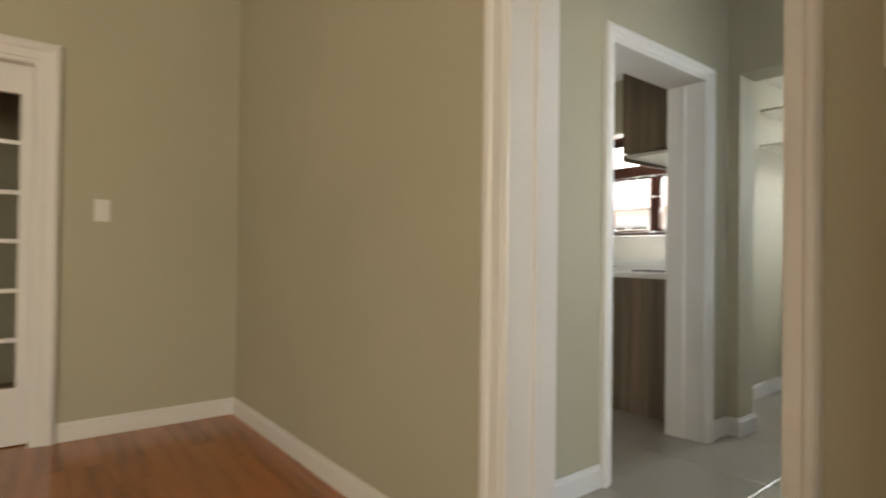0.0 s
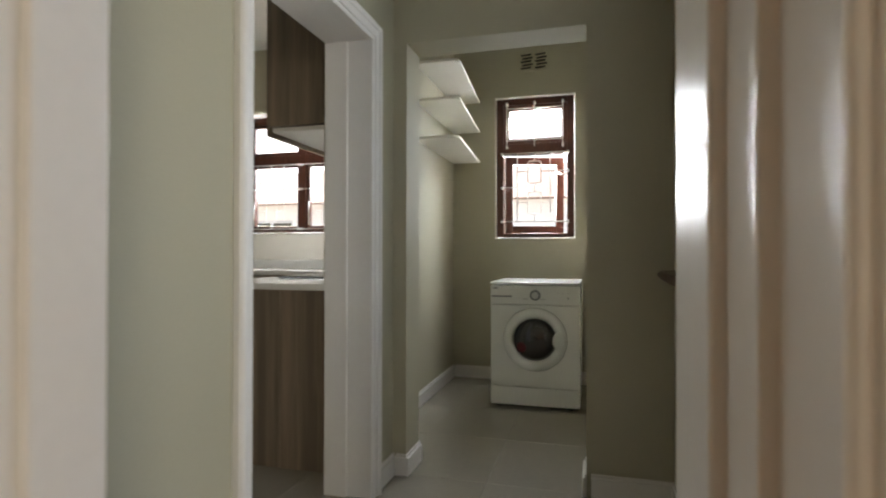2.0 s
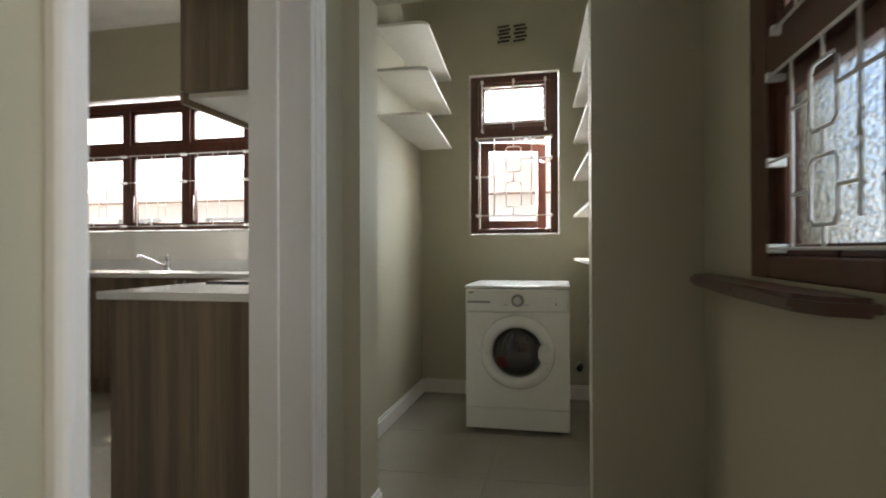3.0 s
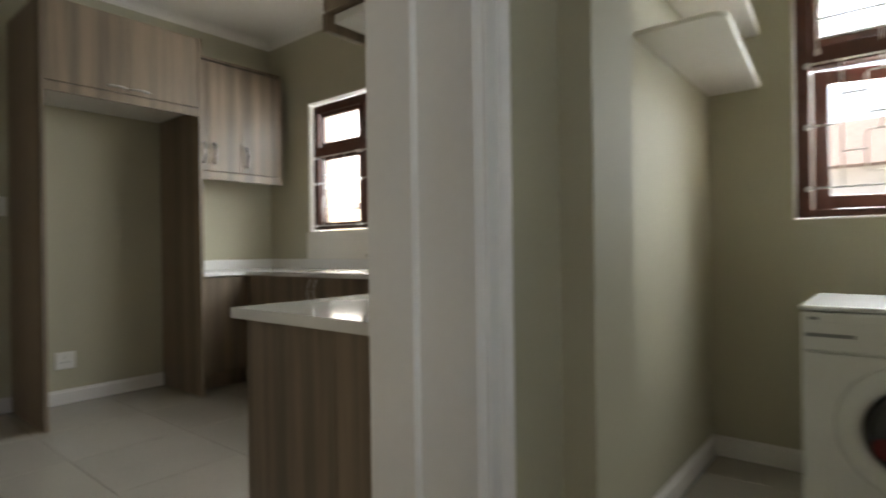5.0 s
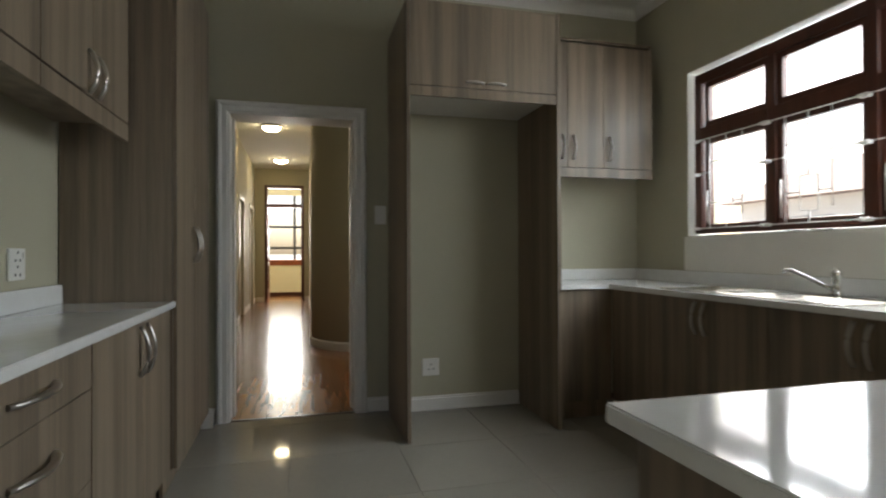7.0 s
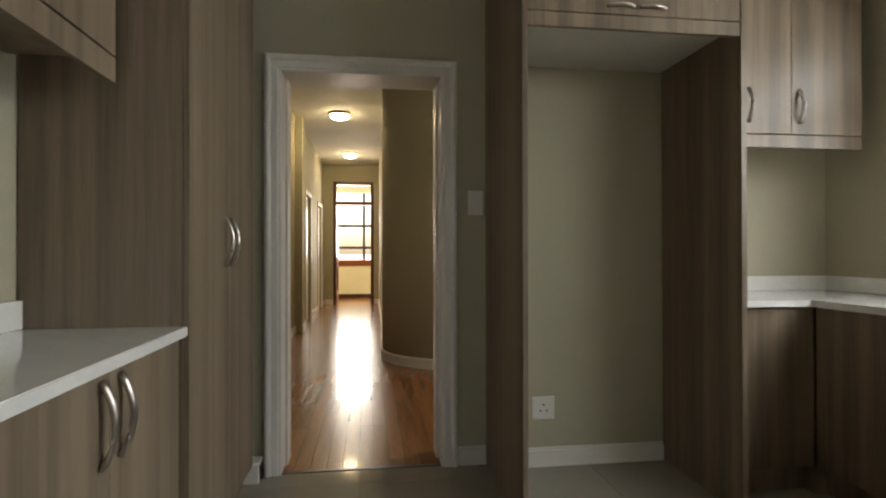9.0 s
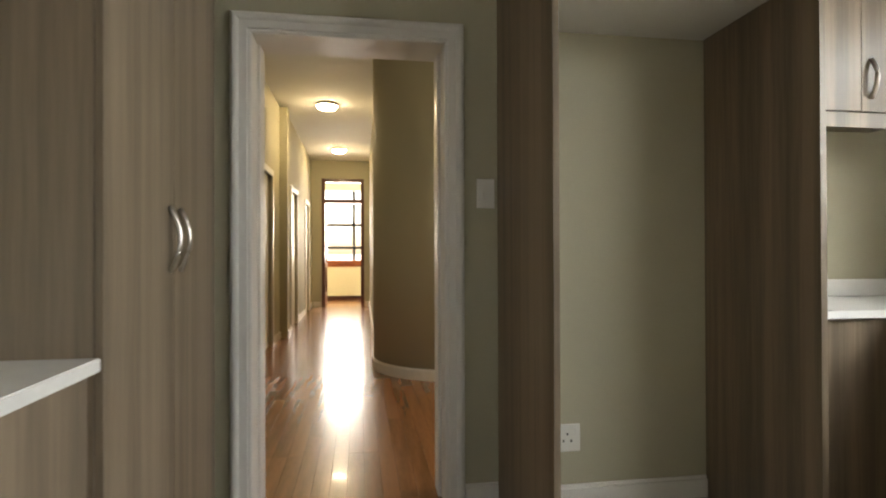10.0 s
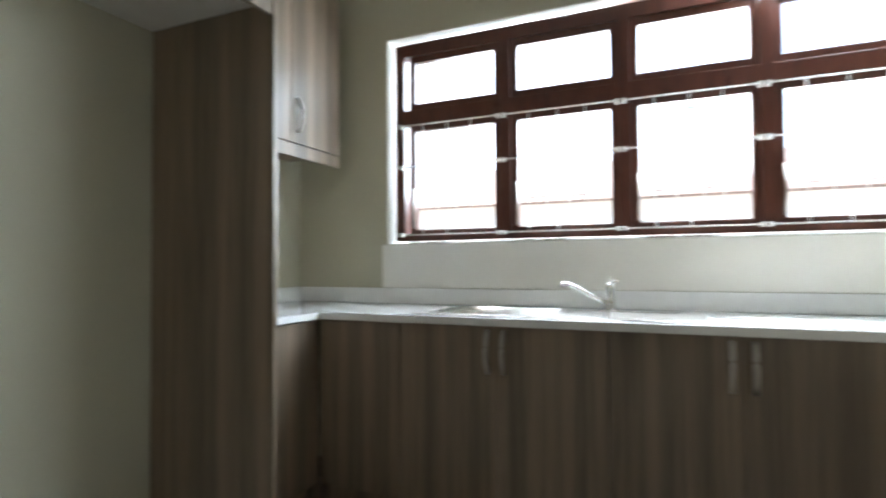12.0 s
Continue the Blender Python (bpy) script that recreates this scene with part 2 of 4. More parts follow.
setting("wall_kitchen_south", [(-4.6, -0.442, 1.81, 2.16, -0.02, H + 0.1)], PAINT, "sage painted kitchen wall behind the cupboards", "wall")
wall_e = setting("wall_kitchen_east", wall_boxes("y", 1.81, 3.735, -0.442, -0.235, -0.02, H + 0.1, [(2.59, 3.475, -0.03, 1.985)]), PAINT, "sage painted wall between kitchen and lobby", "wall")
setting("wall_laundry_west", [(-0.60, -0.47, 3.93, 5.82, -0.02, H + 0.1)], PAINT, "sage painted wall between kitchen and laundry", "wall")
setting("wall_laundry_front", wall_boxes("x", -0.6, 1.26, 3.735, 3.93, -0.02, H + 0.1, [(-0.168, 0.658, -0.03, 2.045)]), PAINT, "sage painted wall with an open laundry doorway", "wall")
setting("wall_laundry_east", [(0.9, 1.26, 3.93, 5.82, -0.02, H + 0.1)], PAINT, "sage painted laundry side wall", "wall")
setting("wall_lobby_east", wall_boxes("y", 1.812, 3.735, 1.01, 1.26, -0.02, H + 0.1, [(2.05, 2.672, -0.03, 2.1), (2.70, 3.29, 0.99, 2.36)]), PAINT, "sage painted lobby wall with window and back door", "wall")
setting("wall_room_north", wall_boxes("x", -2.47, 1.01, 1.62, 1.81, -0.02, H + 0.1, [(0.088, 0.839, -0.03, 2.07)]) + [(1.01, 3.4, 1.62, 1.81, -0.02, H + 0.1)], PAINT, "sage painted front room wall with a doorway", "wall")
setting("wall_room_west", wall_boxes("y", -3.4, 1.62, -2.47, -2.27, -0.02, H + 0.1, [(-0.95, 0.61, -0.03, 1.97)]), PAINT, "sage painted wall with a glazed door", "wall")
setting("wall_room_south", [(-2.27, 3.2, -3.4, -3.2, -0.02, H + 0.1)], PAINT, "plain painted front room wall", "wall")
# opening assumed out of view, set where the front room lamp needs it
setting("wall_room_east", wall_boxes("y", -3.4, 1.62, 3.2, 3.4, -0.02, H + 0.1, [(-2.75, -1.25, 0.9, 2.3)]), PAINT, "plain painted front room wall with an assumed, unseen window opening", "wall")
# added stub out of view, keeps the east lamp off the doorway's right side
setting("wall_room_light_block", [(1.62, 1.8, 0.42, 1.62, -0.02, H + 0.1)], PAINT, "unseen added stub wall that shades the wall right of the doorway", "wall")
setting("wall_behind_glazed_door", [(-4.2, -4.05, -3.4, 1.81, -0.02, H), (-4.05, -2.47, -3.4, -3.25, -0.02, H), (-4.05, -2.47, 1.62, 1.81, -0.02, H)], PAINT, "plain painted wall beyond the glazed door", "wall")

ceil_boxes = [(-4.6, -0.21, 1.81, 6.07, H, H + 0.1), (-0.21, 1.26, 1.81, 6.07, H, H + 0.1), (-4.2, 3.4, -3.4, 1.81, H, H + 0.1), (-16.2, -4.6, 1.0, 6.07, H, H + 0.1)]
setting("ceiling", ceil_boxes, CEIL, "flat off-white painted plaster ceiling", "ceiling")


def cornice(name, x0, x1, y0, y1):
    """A small cove round a room, under its ceiling."""
    bm = bmesh.new()
    s = 0.075
    prof = [(0, 0)] + [(s * (1 - math.cos(a)), s * math.sin(a)) for a in (0.35, 0.7, 1.05, 1.4)] + [(s, s), (0, s)]
    for (ax, ay), (bx, by), (nx, ny) in (((x0, y0), (x1, y0), (0, 1)), ((x1, y0), (x1, y1), (-1, 0)), ((x1, y1), (x0, y1), (0, -1)), ((x0, y1), (x0, y0), (1, 0))):
        q = [[bm.verts.new((px + nx * d, py + ny * d, H - s - 0.002 + z)) for d, z in prof] for px, py in ((ax, ay), (bx, by))]
        for k in range(len(prof)):
            j = (k + 1) % len(prof)
            bm.faces.new((q[0][k], q[0][j], q[1][j], q[1][k]))
    return tagged(finish(name, bm, CEIL), "white coved plaster cornice under the ceiling", "cornice", kind="structure")


cornice("trim_cornice_kitchen", -4.368, -0.452, 2.162, 5.818)

# passage beyond the kitchen
setting("wall_passage_south", wall_boxes("x", -9.42, -4.6, 1.95, 2.15, -0.02, H, [(-8.74, -7.78, -0.03, 2.06)]), PAINT, "sage painted passage wall with a white door", "wall")
setting("wall_passage_pilaster", [(-9.67, -9.42, 1.95, 2.25, -0.02, H)], PAINT, "sage painted pilaster in the passage", "wall")
setting("wall_passage_far", wall_boxes("x", -13.66, -9.67, 1.95, 2.2, -0.02, H, [(-10.95, -10.2, -0.03, 2.04), (-13.0, -12.3, -0.03, 2.04)]), PAINT, "sage painted far passage wall with two white doors", "wall")
setting("wall_passage_doors_back", [(-13.66, -4.6, 1.2, 1.35, -0.02, H)], PAINT, "plain wall behind the passage doors", "wall")
setting("wall_passage_end", wall_boxes("y", 1.2, 6.07, -13.86, -13.66, -0.02, H, [(2.41, 3.29, -0.03, 2.68)]), PAINT, "cream painted passage end wall with a glazed timber door", "wall")


def curved_wall():
    bm = bmesh.new()
    cx, cy, r = -7.45, 4.1, 0.775
    pts = [(-13.66, 3.40), (-9.5, 3.38)] + [(cx + r * math.sin(a), cy - r * math.cos(a)) for a in [math.pi / 2 * k / 16 for k in range(17)]] + [(cx + r, 5.9), (-13.66, 5.9)]
    lo = [bm.verts.new((x, y, -0.02)) for x, y in pts]
    hi = [bm.verts.new((x, y, H)) for x, y in pts]
    for i in range(len(pts)):
        j = (i + 1) % len(pts)
        bm.faces.new((lo[i], lo[j], hi[j], hi[i])).smooth = 2 <= i <= 17
    bm.faces.new(lo), bm.faces.new(hi)
    tagged(finish("wall_passage_curved", bm, PAINT), "sage painted wall with a rounded corner", "wall", kind="structure")
    bm = bmesh.new()
    line = pts[:-2]
    for k, (off, h) in enumerate(((0.0, 0.0),)):
        a = []
        for i, (x, y) in enumerate(line):
            p, q = line[max(i - 1, 0)], line[min(i + 1, len(line) - 1)]
            d = Vector((q[0] - p[0], q[1] - p[1])).normalized()
            nx, ny = d.y, -d.x
            a.append([bm.verts.new((x + nx * o, y + ny * o, z)) for o, z in ((0.0, 0.0), (0.018, 0.0), (0.018, 0.085), (0.006, 0.1), (0.0, 0.1))])
        for p, q in zip(a, a[1:]):
            for c in range(4):
                bm.faces.new((p[c], p[c + 1], q[c + 1], q[c]))
    tagged(finish("baseboard_curved", bm, WHITE), "white painted skirting following the rounded wall", "skirting", kind="structure")


curved_wall()
# the opening is made up to let the added hall lamp in
setting("wall_passage_north", wall_boxes("x", -6.66, -4.6, 5.9, 6.07, -0.02, H, [(-6.2, -5.0, 0.9, 2.2)]), PAINT, "plain painted hall wall with an added, unseen window opening", "wall")


# ---------- floors ----------
def tiled_floor(name, x0, x1, y0, y1, gx, gy, label):
    floor = setting(name, [(x0, x1, y0, y1, -0.1, -0.004)], GROUT, label, "floor")
    size, made = 0.6, {}
    i0, j0 = math.floor((x0 - gx) / size), math.floor((y0 - gy) / size)
    for i in range(i0, i0 + int((x1 - x0) / size) + 3):
        for j in range(j0, j0 + int((y1 - y0) / size) + 3):
            ax, bx = max(x0, gx + i * size + 0.0015), min(x1, gx + (i + 1) * size - 0.0015)
            ay, by = max(y0, gy + j * size + 0.0015), min(y1, gy + (j + 1) * size - 0.0015)
            if bx - ax < 0.01 or by - ay < 0.01:
                continue
            key = (round(bx - ax, 4), round(by - ay, 4))
            if key not in made:
                bm = bmesh.new()
                add_box(bm, 0, key[0], 0, key[1], -0.008, 0.0, 0.001)
                bmesh.ops.recalc_face_normals(bm, faces=bm.faces[:])
                me = bpy.data.meshes.new("tile")
                bm.to_mesh(me), bm.free()
                me.materials.append(TILE)
                made[key] = me
            t = new("tile", made[key])
            t.location = (ax, ay, 0)
            t.parent = floor
    return floor


def plank_floor(name, x0, x1, y0, y1, zone, mat, label):
    """Strip floor: single boards in one stretch of it, a plain wooden sheet round that."""
    zx0, zx1, zy0, zy1 = zone
    rest = [b for b in ((x0, zx0, y0, y1, -0.1, 0.0), (zx1, x1, y0, y1, -0.1, 0.0), (zx0, zx1, y0, zy0, -0.1, 0.0), (zx0, zx1, zy1, y1, -0.1, 0.0)) if b[1] - b[0] > 0.001 and b[3] - b[2] > 0.001]
    floor = setting(name, rest + [(zx0, zx1, zy0, zy1, -0.1, -0.012)], mat, label, "floor")
    made, w, rng = {}, 0.083, random.Random(4)
    y = zy0
    while y < zy1 - 0.005:
        wid = min(w, zy1 - y)
        x = zx0 - rng.choice((0.3, 0.6, 0.9))
        while x < zx1 - 0.005:
            a, b = max(x, zx0), min(x + 1.2, zx1)
            key = (round(b - a - 0.001, 3), round(wid - 0.001, 4))
            if b - a > 0.02:
                if key not in made:
                    bm = bmesh.new()
                    add_box(bm, 0, key[0], 0, key[1], -0.012, 0.0, 0.0006)
                    bmesh.ops.recalc_face_normals(bm, faces=bm.faces[:])
                    me = bpy.data.meshes.new("plank")
                    bm.to_mesh(me), bm.free()
                    me.materials.append(mat)
                    made[key] = me
                p = new("plank", made[key])
                p.location = (a, y, 0)
                p.parent = floor
            x += 1.2
        y += w
    return floor


# ---------- doorways, casings, skirtings ----------
def casing(name, m, u0, u1, top, w, label, deep, liner=0.02, w2=None):
    """White moulded casing on a doorway's front face (v = 0) with a lining through the wall."""
    t = thing(name, m @ Vector(((u0 + u1) / 2, 0, 0)), label, "door frame", kind="structure")

    w2 = w2 or w
    # moulding section: (share of the width from the opening, how proud)
    section = [(0.02, 0.001), (0.02, 0.009), (0.07, 0.0135), (0.17, 0.0145), (0.21, 0.021), (0.58, 0.022), (0.63, 0.028), (0.72, 0.0325), (0.82, 0.033), (0.92, 0.029), (1.0, 0.02), (1.0, 0.001)]

    def sweep(name, first, second):
        bm = bmesh.new()
        p = [bm.verts.new(m @ Vector(v)) for v in first]
        q = [bm.verts.new(m @ Vector(v)) for v in second]
        for k in range(len(section)):
            j = (k + 1) % len(section)
            bm.faces.new((p[k], p[j], q[j], q[k]))
        bm.faces.new(p), bm.faces.new(q)
        part(name, bm, WHITE, t)

    left_top = [(u0 - f * w, -d, top + f * w) for f, d in section]
    right_top = [(u1 + f * w2, -d, top + f * w) for f, d in section]
    sweep("casing_upright", [(u0 - f * w, -d, 0.0) for f, d in section], left_top)
    sweep("casing_upright", [(u1 + f * w2, -d, 0.0) for f, d in section], right_top)
    sweep("casing_head", left_top, right_top)
    for a0, a1 in ((u0 - liner, u0), (u1, u1 + liner)):
        bm = bmesh.new()
        add_box(bm, a0, a1, -0.009, deep, 0.0, top, 0, m)
        s = 1 if a0 < u0 else -1
        edge = u0 if s > 0 else u1
        add_box(bm, edge - s * 0.002, edge + s * 0.014, deep * 0.5, deep, 0.0, top - 0.002, 0.002, m)
        part("door_lining", bm, WHITE, t)
    box_part("door_lining_head", (u0 - liner, u1 + liner, -0.009, deep, top, top + liner - 0.002), WHITE, t, 0.0, "", m)
    return t


D1 = casing("door_1_frame", facing((0, 1.62, 0), (0, -1, 0)), 0.112, 0.815, 2.045, 0.1, "white gloss painted moulded frame of the room doorway", 0.19, 0.024, 0.062)
box_part("deep_lining", (0.787, 1.0, 1.812, 2.013, 0.0, 2.045), WHITE, D1, 0.004, "white gloss painted return of the frame")
casing("door_2_frame", facing((-0.235, 0, 0), (1, 0, 0)), 2.61, 3.455, 1.965, 0.075, "white gloss painted moulded frame of the kitchen doorway", 0.207, 0.02)
casing("door_3_frame", facing((-4.37, 0, 0), (1, 0, 0)), 2.745, 3.56, 2.045, 0.085, "white gloss painted moulded frame of the passage doorway", 0.23, 0.024)
casing("door_4_frame", facing((-2.27, 0, 0), (1, 0, 0)), -0.93, 0.59, 1.95, 0.115, "white painted frame round the glazed door", 0.2, 0.02)


def skirting(name, runs):
    """Runs of white skirting: (x0, y0, x1, y1, nx, ny), wall face and the way it faces."""
    bm = bmesh.new()
    for x0, y0, x1, y1, nx, ny in runs:
        for d, z in ((0.018, 0.085), (0.009, 0.1)):
            add_box(bm, min(x0, x1) + min(0, nx * d), max(x0, x1) + max(0, nx * d), min(y0, y1) + min(0, ny * d), max(y0, y1) + max(0, ny * d), 0.0, z, 0.003)
    return tagged(finish(name, bm, WHITE), "white gloss painted wooden skirting board", "skirting", kind="structure")


skirting("baseboard_room", [(-2.27, 0.71, -2.27, 1.62, 1, 0), (-2.25, 1.62, 0.012, 1.62, 0, -1), (0.88, 1.62, 3.2, 1.62, 0, -1), (-2.27, -3.2, -2.27, -1.05, 1, 0)])
skirting("baseboard_lobby", [(-0.235, 1.81, -0.235, 2.533, 1, 0), (-0.235, 3.532, -0.235, 3.735, 1, 0), (-0.217, 3.735, -0.168, 3.735, 0, -1), (-0.168, 3.717, -0.168, 3.93, 1, 0), (0.658, 3.717, 0.658, 3.93, -1, 0), (0.676, 3.735, 1.01, 3.735, 0, -1), (1.01, 2.75, 1.01, 3.717, -1, 0)])
skirting("baseboard_laundry", [(-0.47, 3.93, -0.47, 5.82, 1, 0), (-0.452, 5.82, 0.9, 5.82, 0, -1), (0.9, 3.93, 0.9, 5.80, -1, 0)])
skirting("baseboard_kitchen", [(-4.37, 3.648, -4.37, 3.798, 1, 0), (-4.295, 3.826, -4.295, 4.76, 1, 0)])
skirting("baseboard_by_tall_cupboard", [(-4.28, 2.58, -4.37, 2.655, 1, 0)])
skirting("baseboard_passage", [(-7.7, 2.15, -4.62, 2.15, 0, 1), (-9.42, 2.15, -8.82, 2.15, 0, 1), (-9.69, 2.25, -9.40, 2.25, 0, 1), (-10.13, 2.2, -9.69, 2.2, 0, 1), (-12.23, 2.2, -11.02, 2.2, 0, 1), (-13.66, 2.2, -13.07, 2.2, 0, 1), (-13.66, 2.24, -13.66, 2.4, 1, 0), (-13.66, 3.3, -13.66, 3.40, 1, 0)])


# ---------- windows and grilles ----------
def grille(parent, m, u0, u1, z0, z1, fine=False, r=0.0045, left=0.5, right=0.73):
    """Welded bars: outline, uprights and two linked rounded rectangles, on small lugs."""
    v = -0.012
    P = lambda u, z: m @ Vector((u, v, z))
    bars = []
    w, h = u1 - u0, z1 - z0
    if fine:
        for f in (0.05, 0.5, 0.95):
            bars.append([(u0 + w * f, z0), (u0 + w * f, z1)])
        for f in (0.15, 0.4, 0.65, 0.88):
            bars.append([(u0 + w * 0.05, z0 + h * f), (u0 + w * 0.95, z0 + h * f)])
    else:
        a, b, c = u0 + w * 0.24, u0 + w * 0.5, u0 + w * 0.74
        bars += [[(u0, z1), (u1, z1)], [(u0, z0), (u1, z0)], [(a, z0), (a, z1)], [(c, z0 + h * 0.13), (c, z1)]]
        for q0, q1 in ((0.11, 0.43), (0.56, 0.88)):
            l, r_, lo, hi, k = b - w * 0.1, b + w * 0.1, z0 + h * q0, z0 + h * q1, 0.012
            bars.append([(l + k, lo), (r_ - k, lo), (r_, lo + k), (r_, hi - k), (r_ - k, hi), (l + k, hi), (l, hi - k), (l, lo + k), (l + k, lo)])
        bars += [[(b, z0), (b, z0 + h * 0.11)], [(b, z0 + h * 0.43), (b, z0 + h * 0.56)], [(b, z0 + h * 0.88), (b, z1)]]
        bars += [[(u0, z0 + h * left), (a, z0 + h * left)], [(a, z0 + h * 0.28), (b - w * 0.1, z0 + h * 0.28)], [(b + w * 0.1, z0 + h * 0.28), (c, z0 + h * 0.28)], [(a, z0 + h * 0.73), (b - w * 0.1, z0 + h * 0.73)], [(b + w * 0.1, z0 + h * right), (u1, z0 + h * right)]]
    for line in bars:
        bm = bmesh.new()
        add_tube(bm, [P(*p) for p in line], r, 6)
        part("bar", bm, BARS, parent)
    lugs = [(u0, z0), (u0, z1), (u0, z0 + h * left), (u1, z0), (u1, z1), (u1, z0 + h * right)] if not fine else [(u0 + w * 0.05, z0), (u0 + w * 0.95, z0), (u0 + w * 0.05, z1), (u0 + w * 0.5, z1), (u0 + w * 0.95, z1)]
    for u, z in lugs:
        box_part("lug", (u - 0.009, u + 0.009, -0.018, 0.02, z - 0.01, z + 0.01), BARS, parent, 0.003, "", m)


def sash(parent, m, u0, u1, z0, z1, rail, v0, v1, glass, bottom=None):
    """A timber sash ring with its pane."""
    bm = bmesh.new()
    b = bottom or rail
    for q in ((u0, u0 + rail, z0, z1), (u1 - rail, u1, z0, z1), (u0 + rail, u1 - rail, z0, z0 + b), (u0 + rail, u1 - rail, z1 - rail, z1)):
        add_box(bm, q[0], q[1], v0, v1, q[2], q[3], 0.003, m)
    s = part("sash", bm, TIMBER, parent)
    vm = (v0 + v1) / 2
    p = box_part("pane", (u0 + rail - 0.004, u1 - rail + 0.004, vm - 0.002, vm + 0.002, z0 + b - 0.004, z1 - rail + 0.004), glass, s, 0.0, "", m)
    p.visible_shadow = False
    return s


def reveal(parent, m, u0, u1, z0, z1, d):
    bm = bmesh.new()
    t = 0.006
    for q in ((u0, u0 + t, z0, z1), (u1 - t, u1, z0, z1), (u0 + t, u1 - t, z1 - t, z1), (u0 + t, u1 - t, z0, z0 + t)):
        add_box(bm, q[0], q[1], -0.002, d, q[2], q[3], 0, m)
    part("painted_reveal", bm, REVEAL, parent, "white painted reveal edge")


def kitchen_window():
    m = facing((0, 5.82, 0), (0, -1, 0))
    u0, u1, z0, z1 = -3.77, -1.31, 1.222, 2.366
    t = thing("window_1", (-2.54, 5.9, 1.222), "wide dark hardwood casement window with white burglar bars", "window", kind="structure")
    reveal(t, m, u0, u1, z0, z1, 0.2)
    a, b, c, d = u0 + 0.035, u1 - 0.035, z0 + 0.018, z1 - 0.03
    bm = bmesh.new()
    for q in ((a, a + 0.055, c, d), (b - 0.055, b, c, d), (a + 0.055, b - 0.055, c, c + 0.04), (a + 0.055, b - 0.055, d - 0.07, d), (a + 0.055, b - 0.055, 1.885, 1.965)):
        add_box(bm, q[0], q[1], 0.03, 0.11, q[2], q[3], 0.004, m)
    part("window_frame", bm, TIMBER, t)
    pitch = 0.5835
    for k in range(4):
        s0 = -3.68 + k * pitch
        if k:
            box_part("mullion", (s0 - 0.028, s0 + 0.028, 0.028, 0.112, c + 0.002, d - 0.002), TIMBER, t, 0.004, "", m)
        e0, e1 = s0 + 0.028, s0 + pitch - 0.028
        sash(t, m, e0, e1, c + 0.04, 1.885, 0.036, 0.045, 0.085, GLASS, 0.022)
        sash(t, m, e0, e1, 1.965, d - 0.07, 0.036, 0.045, 0.085, GLASS)
        g = thing("burglar_bars", m @ Vector((s0 + 0.29, 0, c + 0.05)), "white painted steel burglar bars over a window pane", "burglar bars", "kitchen window bars")
        grille(g, m, s0 + 0.0, s0 + pitch - 0.03, 1.272, 1.868, r=0.0036, left=0.62, right=0.62)
        stay = bmesh.new()
        add_tube(stay, [m @ Vector(p) for p in ((e0 + 0.03, 0.035, 1.31), (e0 + 0.035, 0.025, 1.42), (e0 + 0.03, 0.035, 1.53))], 0.006, 6)
        part("window_stay", stay, NICKEL, t, "satin metal casement stay")


def laundry_window():
    m = facing((0, 5.82, 0), (0, -1, 0))
    u0, u1, z0, z1 = -0.112, 0.545, 1.168, 2.35
    t = thing("window_2", (0.22, 5.9, z0), "narrow dark hardwood window with its lower sash ajar", "window", kind="structure")
    reveal(t, m, u0, u1, z0, z1, 0.2)
    a, b, c, d = u0 + 0.012, u1 - 0.012, z0 + 0.012, z1 - 0.012
    bm = bmesh.new()
    for q in ((a, a + 0.055, c, d), (b - 0.055, b, c, d), (a + 0.055, b - 0.055, c, c + 0.035), (a + 0.055, b - 0.055, d - 0.05, d), (a + 0.055, b - 0.055, 1.87, 1.96)):
        add_box(bm, q[0], q[1], 0.02, 0.11, q[2], q[3], 0.004, m)
    part("window_frame", bm, TIMBER, t)
    # the lower sash is hinged at the far side and stands a little open outwards
    hinge = m @ Matrix.Translation((a + 0.06, 0.1, 0)) @ Matrix.Rotation(radians(16), 4, "Z")
    sash(t, hinge, 0.0, 0.5, c + 0.037, 1.868, 0.065, 0.0, 0.04, GLASS)
    sash(t, m, a + 0.055, b - 0.055, 1.96, d - 0.05, 0.05, 0.045, 0.085, GLASS)
    stay = bmesh.new()
    add_tube(stay, [m @ Vector(p) for p in ((b - 0.06, 0.03, 1.70), (b - 0.11, 0.05, 1.695), (b - 0.13, 0.09, 1.72))], 0.007, 6)
    part("window_stay", stay, NICKEL, t, "metal casement stay")
    g = thing("burglar_bars", m @ Vector((0.22, 0, 1.25)), "white painted steel burglar bars over the laundry window", "burglar bars", "laundry window bars")
    grille(g, m, u0 + 0.06, u1 - 0.06, 1.31, 1.875)
    g2 = thing("burglar_bars", m @ Vector((0.22, 0, 1.95)), "white painted bars over the small top light", "burglar bars", "laundry window bars")
    grille(g2, m, u0 + 0.075, u1 - 0.075, 1.93, 2.29, fine=True)


